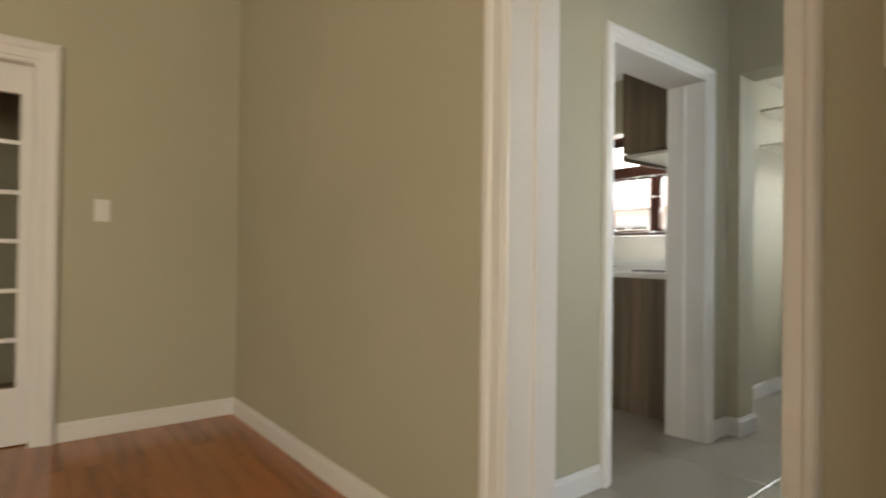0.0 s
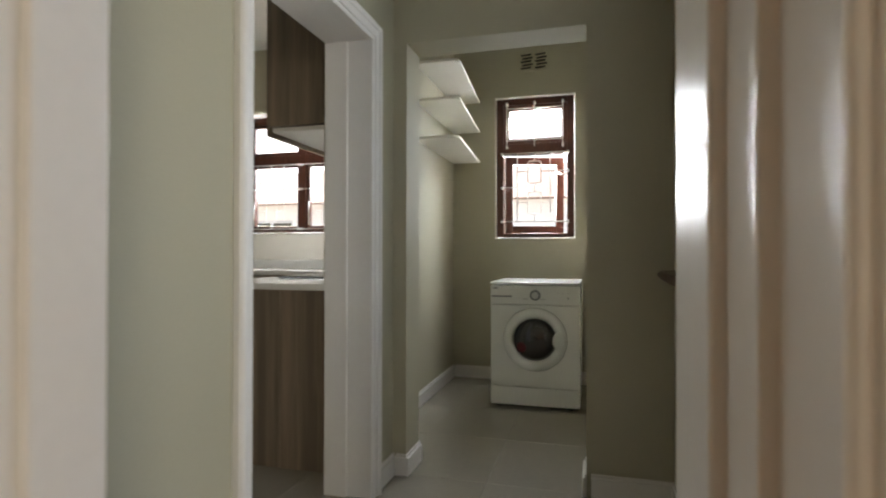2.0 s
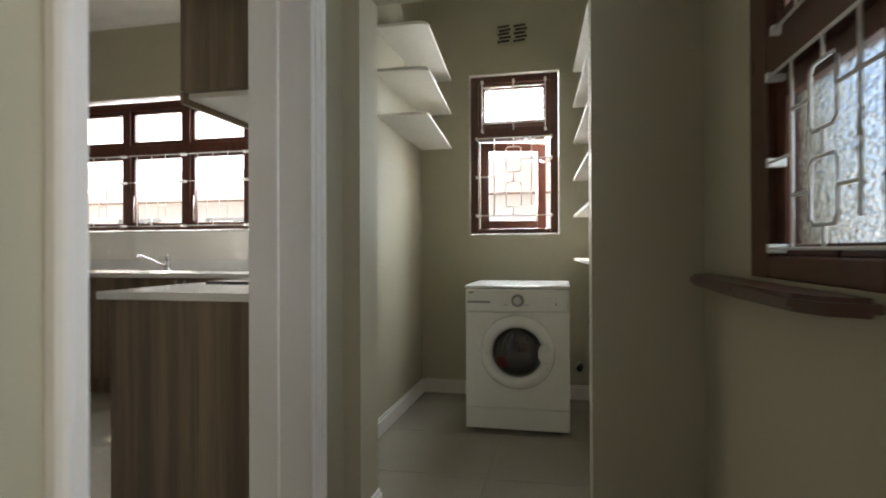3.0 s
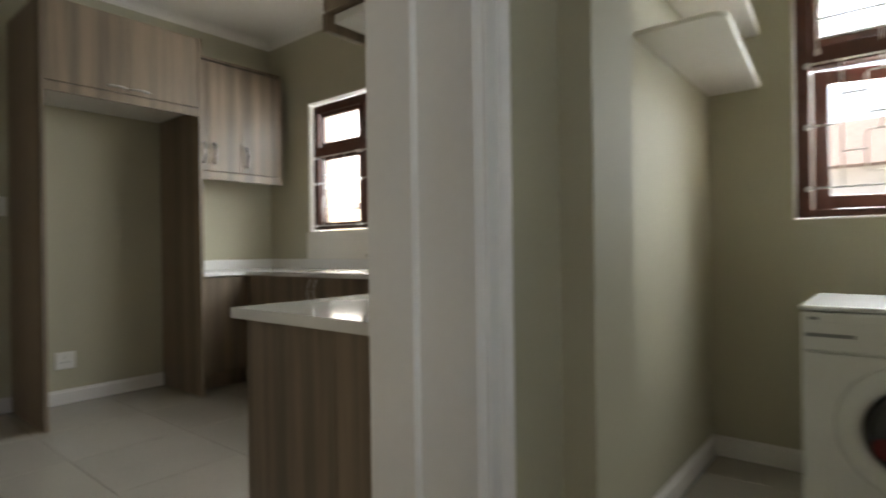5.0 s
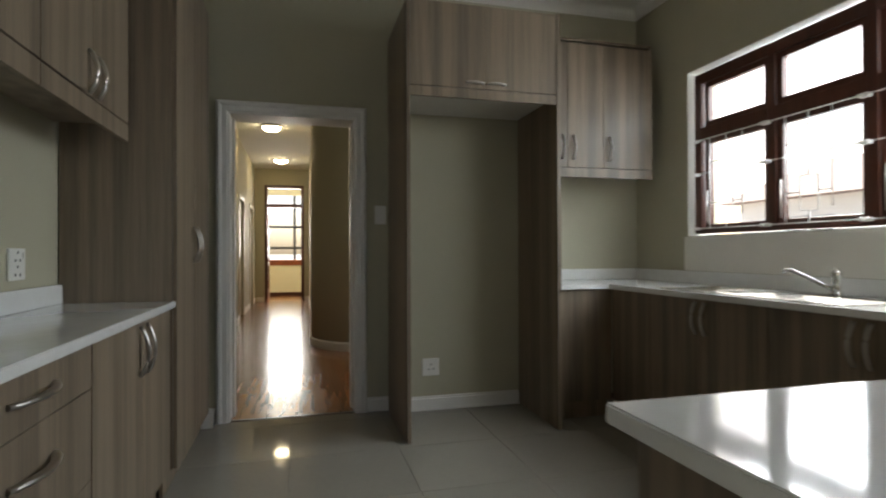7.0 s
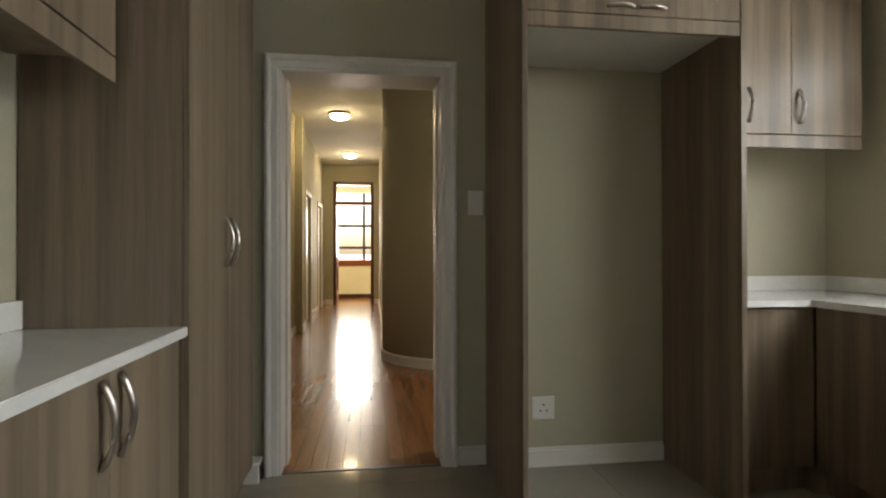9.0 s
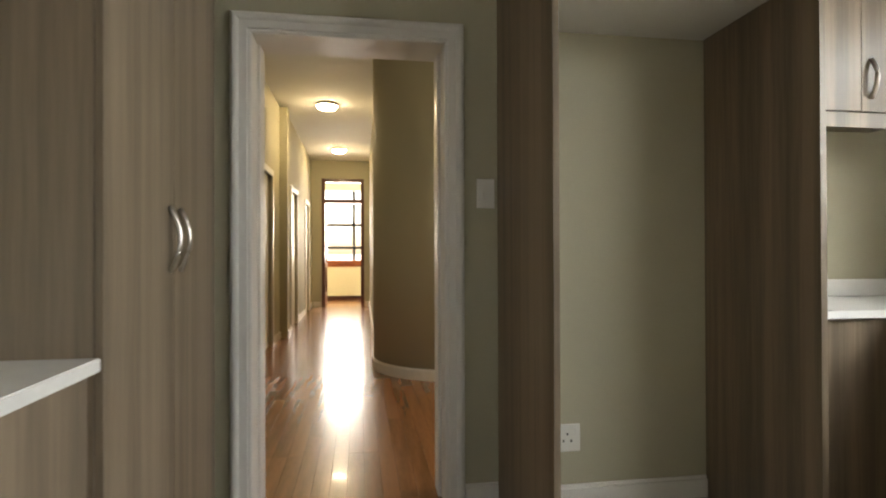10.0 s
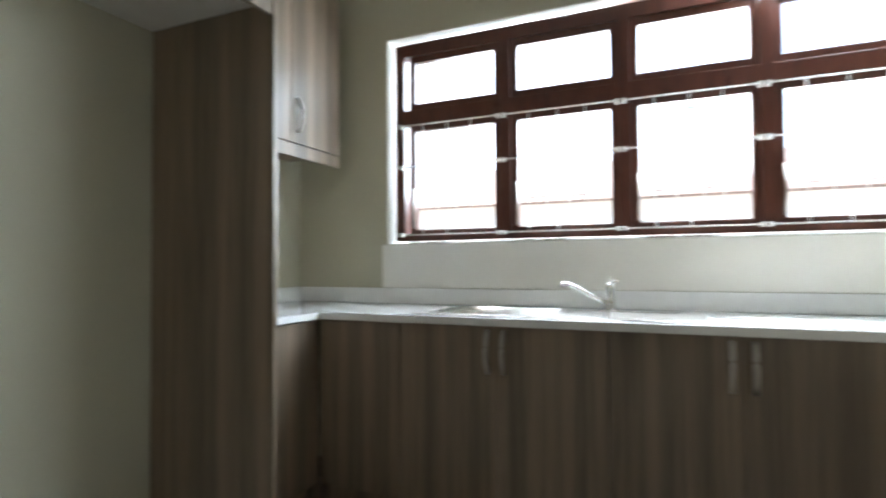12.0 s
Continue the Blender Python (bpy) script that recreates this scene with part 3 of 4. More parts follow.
def lobby_window():
    m = facing((1.01, 0, 0), (-1, 0, 0))
    L = lambda y: -y
    t = thing("window_3", (1.06, 3.0, 0.96), "dark hardwood window with hammered obscure glass", "window", kind="structure")
    u0, u1, z0, z1 = L(3.29), L(2.70), 0.99, 2.36
    bm = bmesh.new()
    for q in ((u0, u0 + 0.11, z0, z1), (u1 - 0.02, u1, z0, z1), (u0 + 0.11, u1 - 0.02, z0, z0 + 0.05), (u0 + 0.11, u1 - 0.02, z1 - 0.06, z1), (u0 + 0.11, u1 - 0.02, 1.43, 1.53)):
        add_box(bm, q[0], q[1], 0.0, 0.1, q[2], q[3], 0.004, m)
    part("window_frame", bm, TIMBER, t)
    sash(t, m, u0 + 0.11, u1 - 0.02, z0 + 0.05, 1.43, 0.045, 0.02, 0.06, OBSCURE, 0.025)
    sash(t, m, u0 + 0.11, u1 - 0.02, 1.53, z1 - 0.06, 0.045, 0.02, 0.06, OBSCURE)
    g = thing("burglar_bars", (1.0, 3.0, 1.03), "white painted steel burglar bars over obscure glass", "burglar bars", "lobby window bars")
    grille(g, m, L(3.13), L(2.63), 1.056, 1.425, r=0.0036)
    g2 = thing("burglar_bars", (1.0, 3.0, 1.56), "white painted bars over the upper pane", "burglar bars", "lobby window bars")
    grille(g2, m, L(3.10), L(2.63), 1.515, 2.25, r=0.0036)
    # rounded timber sill board
    bm = bmesh.new()
    pts = [(1.005, 3.64), (0.955, 3.61), (0.925, 3.54), (0.915, 3.1), (0.918, 2.82), (0.94, 2.75), (1.005, 2.715)]
    lo, hi = [bm.verts.new((x, y, 0.953)) for x, y in pts], [bm.verts.new((x, y, 0.983)) for x, y in pts]
    for i in range(len(pts)):
        j = (i + 1) % len(pts)
        bm.faces.new((lo[i], lo[j], hi[j], hi[i]))
    bm.faces.new(lo), bm.faces.new(hi)
    bmesh.ops.bevel(bm, geom=[e for e in bm.edges if abs(e.verts[0].co.z - e.verts[1].co.z) < 1e-5], offset=0.008, segments=2, affect="EDGES")
    part("window_sill", bm, SILLWOOD, t, "dark varnished rounded timber sill")


kitchen_window()
laundry_window()
lobby_window()


def back_door():
    """Timber frame of the back doorway and the white security gate in it."""
    t = thing("door_5_frame", (1.13, 2.25, 0), "dark red hardwood frame of the back doorway", "door frame", kind="structure")
    bm = bmesh.new()
    for q in ((1.004, 1.27, 2.60, 2.692, 0, 2.12), (1.004, 1.27, 2.045, 2.09, 0, 2.12), (1.004, 1.27, 2.09, 2.60, 2.07, 2.12)):
        add_box(bm, *q, 0.004)
    part("frame", bm, TIMBER, t)
    g = thing("security_gate", (0.985, 2.25, 0), "closed white painted steel security gate in the back doorway", "gate")
    for y in (2.562, 2.1):
        box_part("gate_post", (0.97, 0.995, y - 0.012, y + 0.012, 0.012, 2.05), BARS, g, 0.003)
    for z in (0.08, 0.89, 1.05, 2.03):
        box_part("gate_rail", (0.973, 0.992, 2.112, 2.55, z - 0.01, z + 0.01), BARS, g, 0.002)
    for k in range(4):
        y = 2.485 - k * 0.1
        box_part("gate_bar", (0.976, 0.989, y - 0.007, y + 0.007, 0.09, 0.88), BARS, g, 0.002)
        box_part("gate_bar", (0.976, 0.989, y - 0.007, y + 0.007, 1.06, 2.02), BARS, g, 0.002)
    bm = bmesh.new()
    add_tube(bm, [(0.982, 2.57, 0.97), (0.982, 2.525, 0.97)], 0.006, 8)
    add_tube(bm, [(0.982, 2.43, 0.93), (0.982, 2.51, 0.93), (0.982, 2.525, 0.945), (0.982, 2.525, 0.995), (0.982, 2.51, 1.01), (0.982, 2.43, 1.01)], 0.007, 8)
    part("gate_handle", bm, BARS, g)
    lock = box_part("lock_box", (0.962, 1.0, 2.527, 2.594, 1.075, 1.135), PLASTIC, g, 0.004, "white lock case")
    box_part("keyhole", (0.9595, 0.9625, 2.56, 2.572, 1.085, 1.091), BLACK, lock)
    box_part("strike_plate", (0.965, 0.998, 2.605, 2.63, 1.06, 1.125), BARS, g, 0.002)


back_door()


# ---------- cupboards ----------
def bow_handle(parent, m, u, z, length, upright, lift=0.03, r=0.0075):
    bm = bmesh.new()
    pts = []
    for k in range(13):
        f = k / 12
        s = (f - 0.5) * length
        v = -0.002 - lift * math.sin(math.pi * f) ** 0.8
        pts.append(m @ (Vector((u, v, z + s)) if upright else Vector((u + s, v, z))))
    add_tube(bm, pts, r, 8, 1.5 if not upright else 1.5)
    return part("handle", bm, NICKEL, parent, "bowed satin nickel handle")


def cupboard(name, m, w, h, d, fronts, label, z0=0.0, plinth=0.0, group="", bottom_rail=0.0, ends=(True, True), inside=None):
    """A laminate cabinet. Local u right, v back, z up. fronts: (u0, u1, z0, z1, [(u, z, length, upright)])."""
    base = m @ Vector((w / 2, d / 2, z0))
    t = thing(name, base, label, "cupboard", group)
    th = 0.018
    for nm, q in (("side_panel", (0, th, th + 0.001, d, z0 + plinth, z0 + h)), ("side_panel", (w - th, w, th + 0.001, d, z0 + plinth, z0 + h)), ("base_board", (th, w - th, th + 0.001, d, z0 + plinth, z0 + plinth + th)), ("top_board", (th, w - th, th + 0.001, d, z0 + h - th, z0 + h)), ("back_board", (th, w - th, d - 0.01, d, z0 + plinth + th, z0 + h - th))):
        box_part(nm, q, inside or LAM, t, 0, "", m)
    if plinth:
        box_part("plinth", (0.0, w, 0.06, 0.078, 0.0, plinth - 0.002), LAM, t, 0, "", m)
    if bottom_rail:
        box_part("light_rail", (0.0, w, 0.0, th, z0 - bottom_rail, z0 - 0.002), LAM, t, 0.001, "", m)
    for u0, u1, a, b, hs in fronts:
        f = box_part("door" if b - a > 0.3 else "drawer_front", (u0 + 0.0015, u1 - 0.0015, 0.0, 0.0175, a, b), LAM, t, 0.0012, "", m)
        for hd in hs:
            bow_handle(f, m, *hd)
    return t


# left run: base units, tall larder, wall units (fronts face +y)
Y_F = 2.614
LB = "grey-brown woodgrain base cupboard under a white worktop"
mL = lambda x: facing((x, Y_F, 0), (0, 1, 0))     # u runs towards -x
cupboard("base_cupboard", mL(-2.283), 0.975, 0.868, 0.46, [(0.0, 0.53, 0.125, 0.864, [(0.487, 0.752, 0.19, True)]), (0.53, 0.975, 0.125, 0.864, [(0.578, 0.752, 0.19, True)])], LB + " with two doors", plinth=0.12, group="left base cupboards")
cupboard("drawer_unit", mL(-1.58), 0.698, 0.868, 0.46, [(0.0, 0.698, 0.735, 0.864, [(0.34, 0.806, 0.23, False)]), (0.0, 0.698, 0.475, 0.732, [(0.34, 0.635, 0.23, False)]), (0.0, 0.698, 0.125, 0.472, [(0.36, 0.38, 0.2, False)])], "grey-brown woodgrain drawer unit with three drawers", plinth=0.12, group="left base cupboards")
cupboard("base_cupboard", mL(-0.95), 0.628, 0.868, 0.46, [(0.0, 0.314, 0.125, 0.864, [(0.28, 0.79, 0.16, True)]), (0.314, 0.628, 0.125, 0.864, [(0.35, 0.79, 0.16, True)])], LB, plinth=0.12, group="left base cupboards")
cupboard("larder_cupboard", facing((-3.262, Y_F + 0.028, 0), (0, 1, 0)), 0.98, 2.62, 0.475, [(0.0, 0.46, 0.125, 2.615, [(0.415, 1.165, 0.19, True)]), (0.46, 0.92, 0.125, 2.615, [(0.505, 1.165, 0.19, True)])], "tall grey-brown woodgrain larder cupboard with two doors", plinth=0.12)
for x, w in ((-2.36, 0.85), (-1.507, 0.85)):
    cupboard("wall_cupboard", facing((x, 2.455, 0), (0, 1, 0)), w, 0.93, 0.29, [(0.0, w / 2, 1.695, 2.615, [(w / 2 - 0.045, 1.78, 0.16, True)]), (w / 2, w, 1.695, 2.615, [(w / 2 + 0.045, 1.78, 0.16, True)])], "grey-brown woodgrain wall cupboard above the worktop", z0=1.69, bottom_rail=0.075, group="left wall cupboards")

# fridge recess and window-side units
F = thing("fridge_housing", (-3.99, 4.3, 0), "grey-brown woodgrain housing round an empty fridge space", "cupboard")
box_part("side_panel", (-4.365, -3.655, 3.80, 3.822, 0.0, 2.62), LAM, F, 0.001)
box_part("side_panel", (-4.365, -3.655, 4.765, 4.79, 0.0, 2.62), LAM, F, 0.001)
box_part("top_box", (-4.365, -3.681, 3.823, 4.764, 2.10, 2.62), INSIDE, F, 0.001, "pale lining of the top box")
box_part("light_rail", (-3.68, -3.66, 3.823, 4.764, 2.05, 2.108), LAM, F, 0.001)
mF = facing((-3.658, 3.823, 0), (1, 0, 0))
for a, b, hu in ((0.001, 0.47, 0.40), (0.471, 0.94, 0.54)):
    f = box_part("door", (a, b, 0.0, 0.018, 2.112, 2.618), LAM, F, 0.0012, "", mF)
    bow_handle(f, mF, hu, 2.145, 0.11, False, 0.022)
mW = facing((-4.02, 4.792, 0), (1, 0, 0))
cupboard("wall_cupboard", mW, 0.925, 0.93, 0.345, [(0.0, 0.235, 1.72, 2.605, [(0.19, 1.86, 0.17, True)]), (0.235, 0.52, 1.72, 2.605, [(0.28, 1.86, 0.17, True)]), (0.52, 0.925, 1.72, 2.605, [(0.565, 1.86, 0.17, True)])], "grey-brown woodgrain wall cupboard with three doors", z0=1.715, bottom_rail=0.065)
cupboard("base_cupboard", facing((-3.80, 4.792, 0), (1, 0, 0)), 0.44, 0.868, 0.56, [(0.0, 0.44, 0.125, 0.864, [])], "grey-brown woodgrain corner base cupboard", plinth=0.12, group="window base cupboards")
mS = lambda x: facing((x, 5.235, 0), (0, -1, 0))
SB = "dark grey-brown woodgrain base cupboard below the window"
corner = cupboard("base_cupboard", mS(-3.79), 0.406, 0.868, 0.575, [(0.0, 0.406, 0.125, 0.864, [])], SB, plinth=0.12, group="window base cupboards")
box_part("plinth", (-3.86, -3.791, 5.235, 5.313, 0.0, 0.118), LAM, corner)
for x in (-3.382, -2.522):
    cupboard("base_cupboard", mS(x), 0.858, 0.868, 0.575, [(0.0, 0.429, 0.125, 0.864, [(0.395, 0.765, 0.17, True)]), (0.429, 0.858, 0.125, 0.864, [(0.463, 0.765, 0.17, True)])], SB + " with two doors", plinth=0.12, group="window base cupboards")
cupboard("base_cupboard", mS(-1.662), 0.44, 0.868, 0.575, [(0.0, 0.44, 0.125, 0.864, [(0.05, 0.775, 0.16, True)])], SB, plinth=0.12, group="window base cupboards")
# hob side
mH = lambda y: facing((-1.175, y, 0), (-1, 0, 0))
cupboard("base_cupboard", mH(5.23), 0.84, 0.868, 0.57, [(0.0, 0.84, 0.125, 0.864, [(0.78, 0.78, 0.16, True)])], "grey-brown woodgrain base cupboard", plinth=0.12, group="hob base cupboards")
cupboard("base_cupboard", mH(4.388), 0.71, 0.868, 0.57, [(0.0, 0.355, 0.125, 0.864, [(0.31, 0.78, 0.16, True)]), (0.355, 0.71, 0.125, 0.864, [(0.40, 0.78, 0.16, True)])], "grey-brown woodgrain base cupboard under the hob", plinth=0.12, group="hob base cupboards")
E_ = thing("end_panel", (-0.79, 3.66, 0), "grey-brown woodgrain end panel of the worktop run", "panel")
box_part("board", (-1.175, -0.79, 3.65, 3.672, 0.0, 0.868), LAM, E_, 0.001)
box_part("board", (-0.788, -0.455, 3.65, 3.672, 0.0, 0.868), LAM, E_, 0.001)
mX = facing((-0.93, 4.66, 0), (-1, 0, 0))
wc = cupboard("wall_cupboard", mX, 0.92, 0.95, 0.325, [(0.0, 0.46, 1.70, 2.64, [(0.41, 1.8, 0.16, True)]), (0.46, 0.92, 1.70, 2.64, [(0.51, 1.8, 0.16, True)])], "dark grey-brown woodgrain wall cupboard over the hob", z0=1.695, bottom_rail=0.05)
box_part("underside", (-0.905, -0.61, 3.76, 4.64, 1.668, 1.69), INSIDE, wc, 0, "pale underside board")

# ---------- worktops ----------
def worktop(name, outline, ups, label):
    """A stone slab cut to an outline, with upstands against the walls."""
    t = thing(name, (*outline[0], 0.87), label, "worktop")
    bm = bmesh.new()
    lo, hi = [bm.verts.new((x, y, 0.87)) for x, y in outline], [bm.verts.new((x, y, 0.9)) for x, y in outline]
    for i in range(len(outline)):
        j = (i + 1) % len(outline)
        bm.faces.new((lo[i], lo[j], hi[j], hi[i]))
    bm.faces.new(lo), bm.faces.new(hi)
    bmesh.ops.bevel(bm, geom=bm.edges[:], offset=0.003, segments=2, affect="EDGES")
    part("slab", bm, STONE, t)
    for b in ups:
        box_part("upstand", (*b, 0.901, 0.985), STONE, t, 0.002)
    return t


worktop("worktop", [(-3.258, 2.164), (-0.95, 2.164), (-0.95, 2.64), (-3.258, 2.64)], [(-3.258, -0.95, 2.164, 2.182)], "white quartz worktop with a low upstand")
worktop("worktop", [(-4.366, 4.793), (-3.78, 4.793), (-3.78, 5.206), (-1.22, 5.206), (-1.22, 3.625), (-0.454, 3.625), (-0.454, 3.731), (-0.606, 3.731), (-0.606, 5.816), (-4.366, 5.816)],
        [(-4.366, -4.348, 4.793, 5.816), (-4.346, -0.61, 5.799, 5.816)], "white quartz worktop running round below the window")
# smooth splash panel under the window
bm = bmesh.new()
add_box(bm, -3.80, -0.62, 5.812, 5.8195, 0.987, 1.22, 0.001)
tagged(finish("trim_splashback", bm, REVEAL), "pale painted splashback strip below the kitchen window", "splashback", kind="structure")


# ---------- sink, tap, hob ----------
def sink():
    t = thing("kitchen_sink", (-2.76, 5.48, 0.9), "stainless steel inset sink with ribbed drainer", "sink")
    x0, x1, y0, y1 = -3.34, -2.19, 5.27, 5.70
    bx0, bx1, by0, by1 = -2.72, -2.28, 5.32, 5.65
    bm = bmesh.new()
    for q in ((x0, bx0, y0, y1), (bx1, x1, y0, y1), (bx0, bx1, y0, by0), (bx0, bx1, by1, y1)):
        add_box(bm, *q, 0.9005, 0.906, 0.001)
    part("rim", bm, STEEL, t)
    bm = bmesh.new()
    for q in ((bx0, bx0 + 0.004, by0, by1, 0.902, 0.905), (bx1 - 0.004, bx1, by0, by1, 0.902, 0.905), (bx0, bx1, by0, by0 + 0.004, 0.902, 0.905), (bx0, bx1, by1 - 0.004, by1, 0.902, 0.905), (bx0, bx1, by0, by1, 0.901, 0.9025)):
        add_box(bm, *q)
    part("bowl", bm, STEEL, t)
    for k in range(9):
        y = y0 + 0.06 + k * 0.038
        bm = bmesh.new()
        add_tube(bm, [(x0 + 0.06, y, 0.9065), (bx0 - 0.06, y, 0.9065)], 0.004, 6)
        part("drainer_rib", bm, STEEL, t)
    tap = thing("mixer_tap", (-2.57, 5.69, 0.906), "chrome single-lever kitchen mixer tap with a swung spout", "tap")
    bm = bmesh.new()
    add_lathe(bm, [(0.03, 0.0), (0.03, 0.008), (0.022, 0.014), (0.02, 0.085), (0.023, 0.088), (0.022, 0.112), (0.012, 0.12)], 20, Matrix.Translation((-2.57, 5.69, 0.9065)))
    part("body", bm, CHROME, tap)
    bm = bmesh.new()
    add_tube(bm, [(-2.575, 5.687, 0.93), (-2.62, 5.66, 0.955), (-2.69, 5.62, 1.0), (-2.73, 5.595, 1.022), (-2.755, 5.58, 1.025), (-2.762, 5.576, 1.008)], 0.0095, 10)
    part("spout", bm, CHROME, tap)
    bm = bmesh.new()
    add_tube(bm, [(-2.57, 5.69, 1.022), (-2.555, 5.67, 1.03), (-2.535, 5.64, 1.034)], 0.006, 8)
    part("lever", bm, CHROME, tap)


sink()
hob = thing("hob", (-0.88, 4.5, 0.9), "black ceramic glass hob let into the worktop", "hob")
box_part("glass_top", (-1.15, -0.64, 4.2, 4.8, 0.9005, 0.908), HOBGLASS, hob, 0.002)
for cx, cy, r in ((-1.02, 4.35, 0.09), (-0.77, 4.36, 0.07), (-1.02, 4.64, 0.07), (-0.77, 4.64, 0.09)):
    bm = bmesh.new()
    add_lathe(bm, [(r, 0), (r, 0.0008), (r - 0.003, 0.0008), (r - 0.003, 0.0)], 40, Matrix.Translation((cx, cy, 0.9078)))
    part("cooking_zone", bm, GREY, hob)


# ---------- sockets and switches ----------
def socket(m, u, z, label, outlets=(0.0,)):
    t = thing("wall_socket", m @ Vector((u, 0, z)), label, "socket")
    p = box_part("plate", (u - 0.06, u + 0.06, -0.011, -0.001, z - 0.06, z + 0.06), PLASTIC, t, 0.003, "", m)
    for up in outlets:
        for du, dz in ((0, 0.018), (-0.018, -0.012), (0.018, -0.012)):
            box_part("pin_hole", (u + du - 0.004, u + du + 0.004, -0.0125, -0.0112, z + up + dz - 0.005, z + up + dz + 0.005), BLACK, p, 0, "", m)
    box_part("rocker", (u + 0.036, u + 0.05, -0.0145, -0.0112, z + 0.02, z + 0.045), PLASTIC, p, 0.001, "", m)


def switch(m, u, z, w, h, label, bigger=False):
    t = thing("light_switch", m @ Vector((u, 0, z)), label, "switch")
    p = box_part("plate", (u - w, u + w, -0.01, -0.001, z - h, z + h), PLASTIC, t, 0.003, "", m)
    box_part("rocker", (u - 0.012, u + 0.012, -0.0145, -0.0102, z - 0.025, z + 0.025), PLASTIC, p, 0.0015, "", m)


socket(facing((-4.295, 0, 0), (1, 0, 0)), 4.09, 0.305, "white three-pin wall socket in the fridge space")
socket(facing((0, 2.16, 0), (0, 1, 0)), 2.887, 1.08, "white double three-pin wall socket above the worktop", (-0.027, 0.027))
switch(facing((-4.37, 0, 0), (1, 0, 0)), 3.745, 1.385, 0.04, 0.065, "white light switch beside the passage doorway")
switch(facing((-2.27, 0, 0), (1, 0, 0)), 0.895, 1.22, 0.036, 0.06, "white light switch beside the glazed door")
switch(facing((0, 1.62, 0), (0, -1, 0)), 1.012, 1.395, 0.05, 0.08, "white wall plate beside the doorway")


# ---------- laundry ----------
def washing_machine():
    x0, x1, y0, y1 = 0.0, 0.6, 5.0, 5.58
    t = thing("washing_machine", (0.3, 5.29, 0), "white front-loading washing machine with a dark round door", "washing machine")
    box_part("body", (x0, x1, y0 + 0.012, y1, 0.018, 0.83), ENAMEL, t, 0.008)
    box_part("lid", (x0 - 0.003, x1 + 0.003, y0 + 0.002, y1, 0.835, 0.852), ENAMEL, t, 0.006)
    box_part("front_panel", (x0 + 0.004, x1 - 0.004, y0, y0 + 0.02, 0.145, 0.696), ENAMEL, t, 0.005)
    box_part("kick_panel", (x0 + 0.004, x1 - 0.004, y0 + 0.002, y0 + 0.02, 0.02, 0.141), ENAMEL, t, 0.004)
    cp = box_part("control_panel", (x0 + 0.002, x1 - 0.002, y0 - 0.006, y0 + 0.02, 0.701, 0.831), ENAMEL, t, 0.008)
    face = Matrix.Translation((0.3, y0, 0)) @ Matrix.Rotation(radians(90), 4, "X")   # local z points out of the front
    bm = bmesh.new()
    add_lathe(bm, [(0.036, 0.0), (0.036, 0.012), (0.024, 0.016), (0.024, 0.014)], 28, face @ Matrix.Translation((0.008, 0.767, 0.004)))
    part("dial_ring", bm, GREY, cp)
    bm = bmesh.new()
    add_lathe(bm, [(0.022, 0.0), (0.022, 0.03), (0.018, 0.034)], 24, face @ Matrix.Translation((0.008, 0.767, 0.004)))
    part("dial", bm, PALE, cp)
    for sgn in (-1, 1):
        box_part("button", (0.3 + sgn * 0.058 - 0.017, 0.3 + sgn * 0.058 + 0.017, y0 - 0.010, y0 - 0.005, 0.736, 0.746), PALE, cp, 0.002)
    drawer = bmesh.new()
    add_box(drawer, 0.012, 0.21, y0 - 0.0075, y0 - 0.004, 0.708, 0.80, 0.001)
    part("detergent_drawer", drawer, ENAMEL, cp)
    box_part("grip", (0.014, 0.15, y0 - 0.0095, y0 - 0.007, 0.75, 0.762), GREY, cp, 0.002, "grey recessed drawer grip")
    box_part("maker_badge", (0.024, 0.052, y0 - 0.0092, y0 - 0.007, 0.806, 0.816), GREY, cp)
    for k in range(3):
        box_part("printed_mark", (0.45 + k * 0.035, 0.462 + k * 0.035, y0 - 0.0075, y0 - 0.0055, 0.78, 0.785), PALE, cp)
    box_part("printed_mark", (0.52, 0.528, y0 - 0.0075, y0 - 0.0055, 0.742, 0.754), GREY, cp)
    # round door: white rim, dark bowl glass cut by the grip
    c = face @ Matrix.Translation((0.005, 0.468, 0.0))
    bm = bmesh.new()
    add_lathe(bm, [(0.215, 0.0), (0.21, 0.012), (0.19, 0.026), (0.165, 0.03), (0.15, 0.024), (0.143, 0.01), (0.143, 0.002)], 48, c)
    door = part("door_ring", bm, ENAMEL, t)
    bm = bmesh.new()
    add_lathe(bm, [(0.142, 0.006), (0.12, 0.022), (0.08, 0.03), (0.03, 0.033), (0.0, 0.034)], 48, c)
    part("door_glass", bm, DOORGLASS, door, "dark smoked door glass")
    bm = bmesh.new()
    add_lathe(bm, [(0.05, 0.0), (0.05, 0.034), (0.044, 0.037)], 24, c @ Matrix.Translation((0.158, 0.0, 0.002)) @ Matrix.Diagonal((0.8, 1.15, 1, 1)))
    part("door_grip", bm, ENAMEL, door)
    bm = bmesh.new()
    add_lathe(bm, [(0.03, 0.0), (0.026, 0.008), (0.012, 0.012)], 16, c @ Matrix.Translation((-0.085, -0.05, 0.0255)) @ Matrix.Diagonal((1.1, 1.2, 0.6, 1)))
    part("laundry_seen_inside", bm, RED, door, "dark red cloth behind the glass")
    for x in (0.06, 0.54):
        for y in (5.06, 5.52):
            bm = bmesh.new()
            add_lathe(bm, [(0.022, 0.0), (0.022, 0.012), (0.012, 0.02)], 12, Matrix.Translation((x, y, 0)))
            part("foot", bm, BLACK, t)


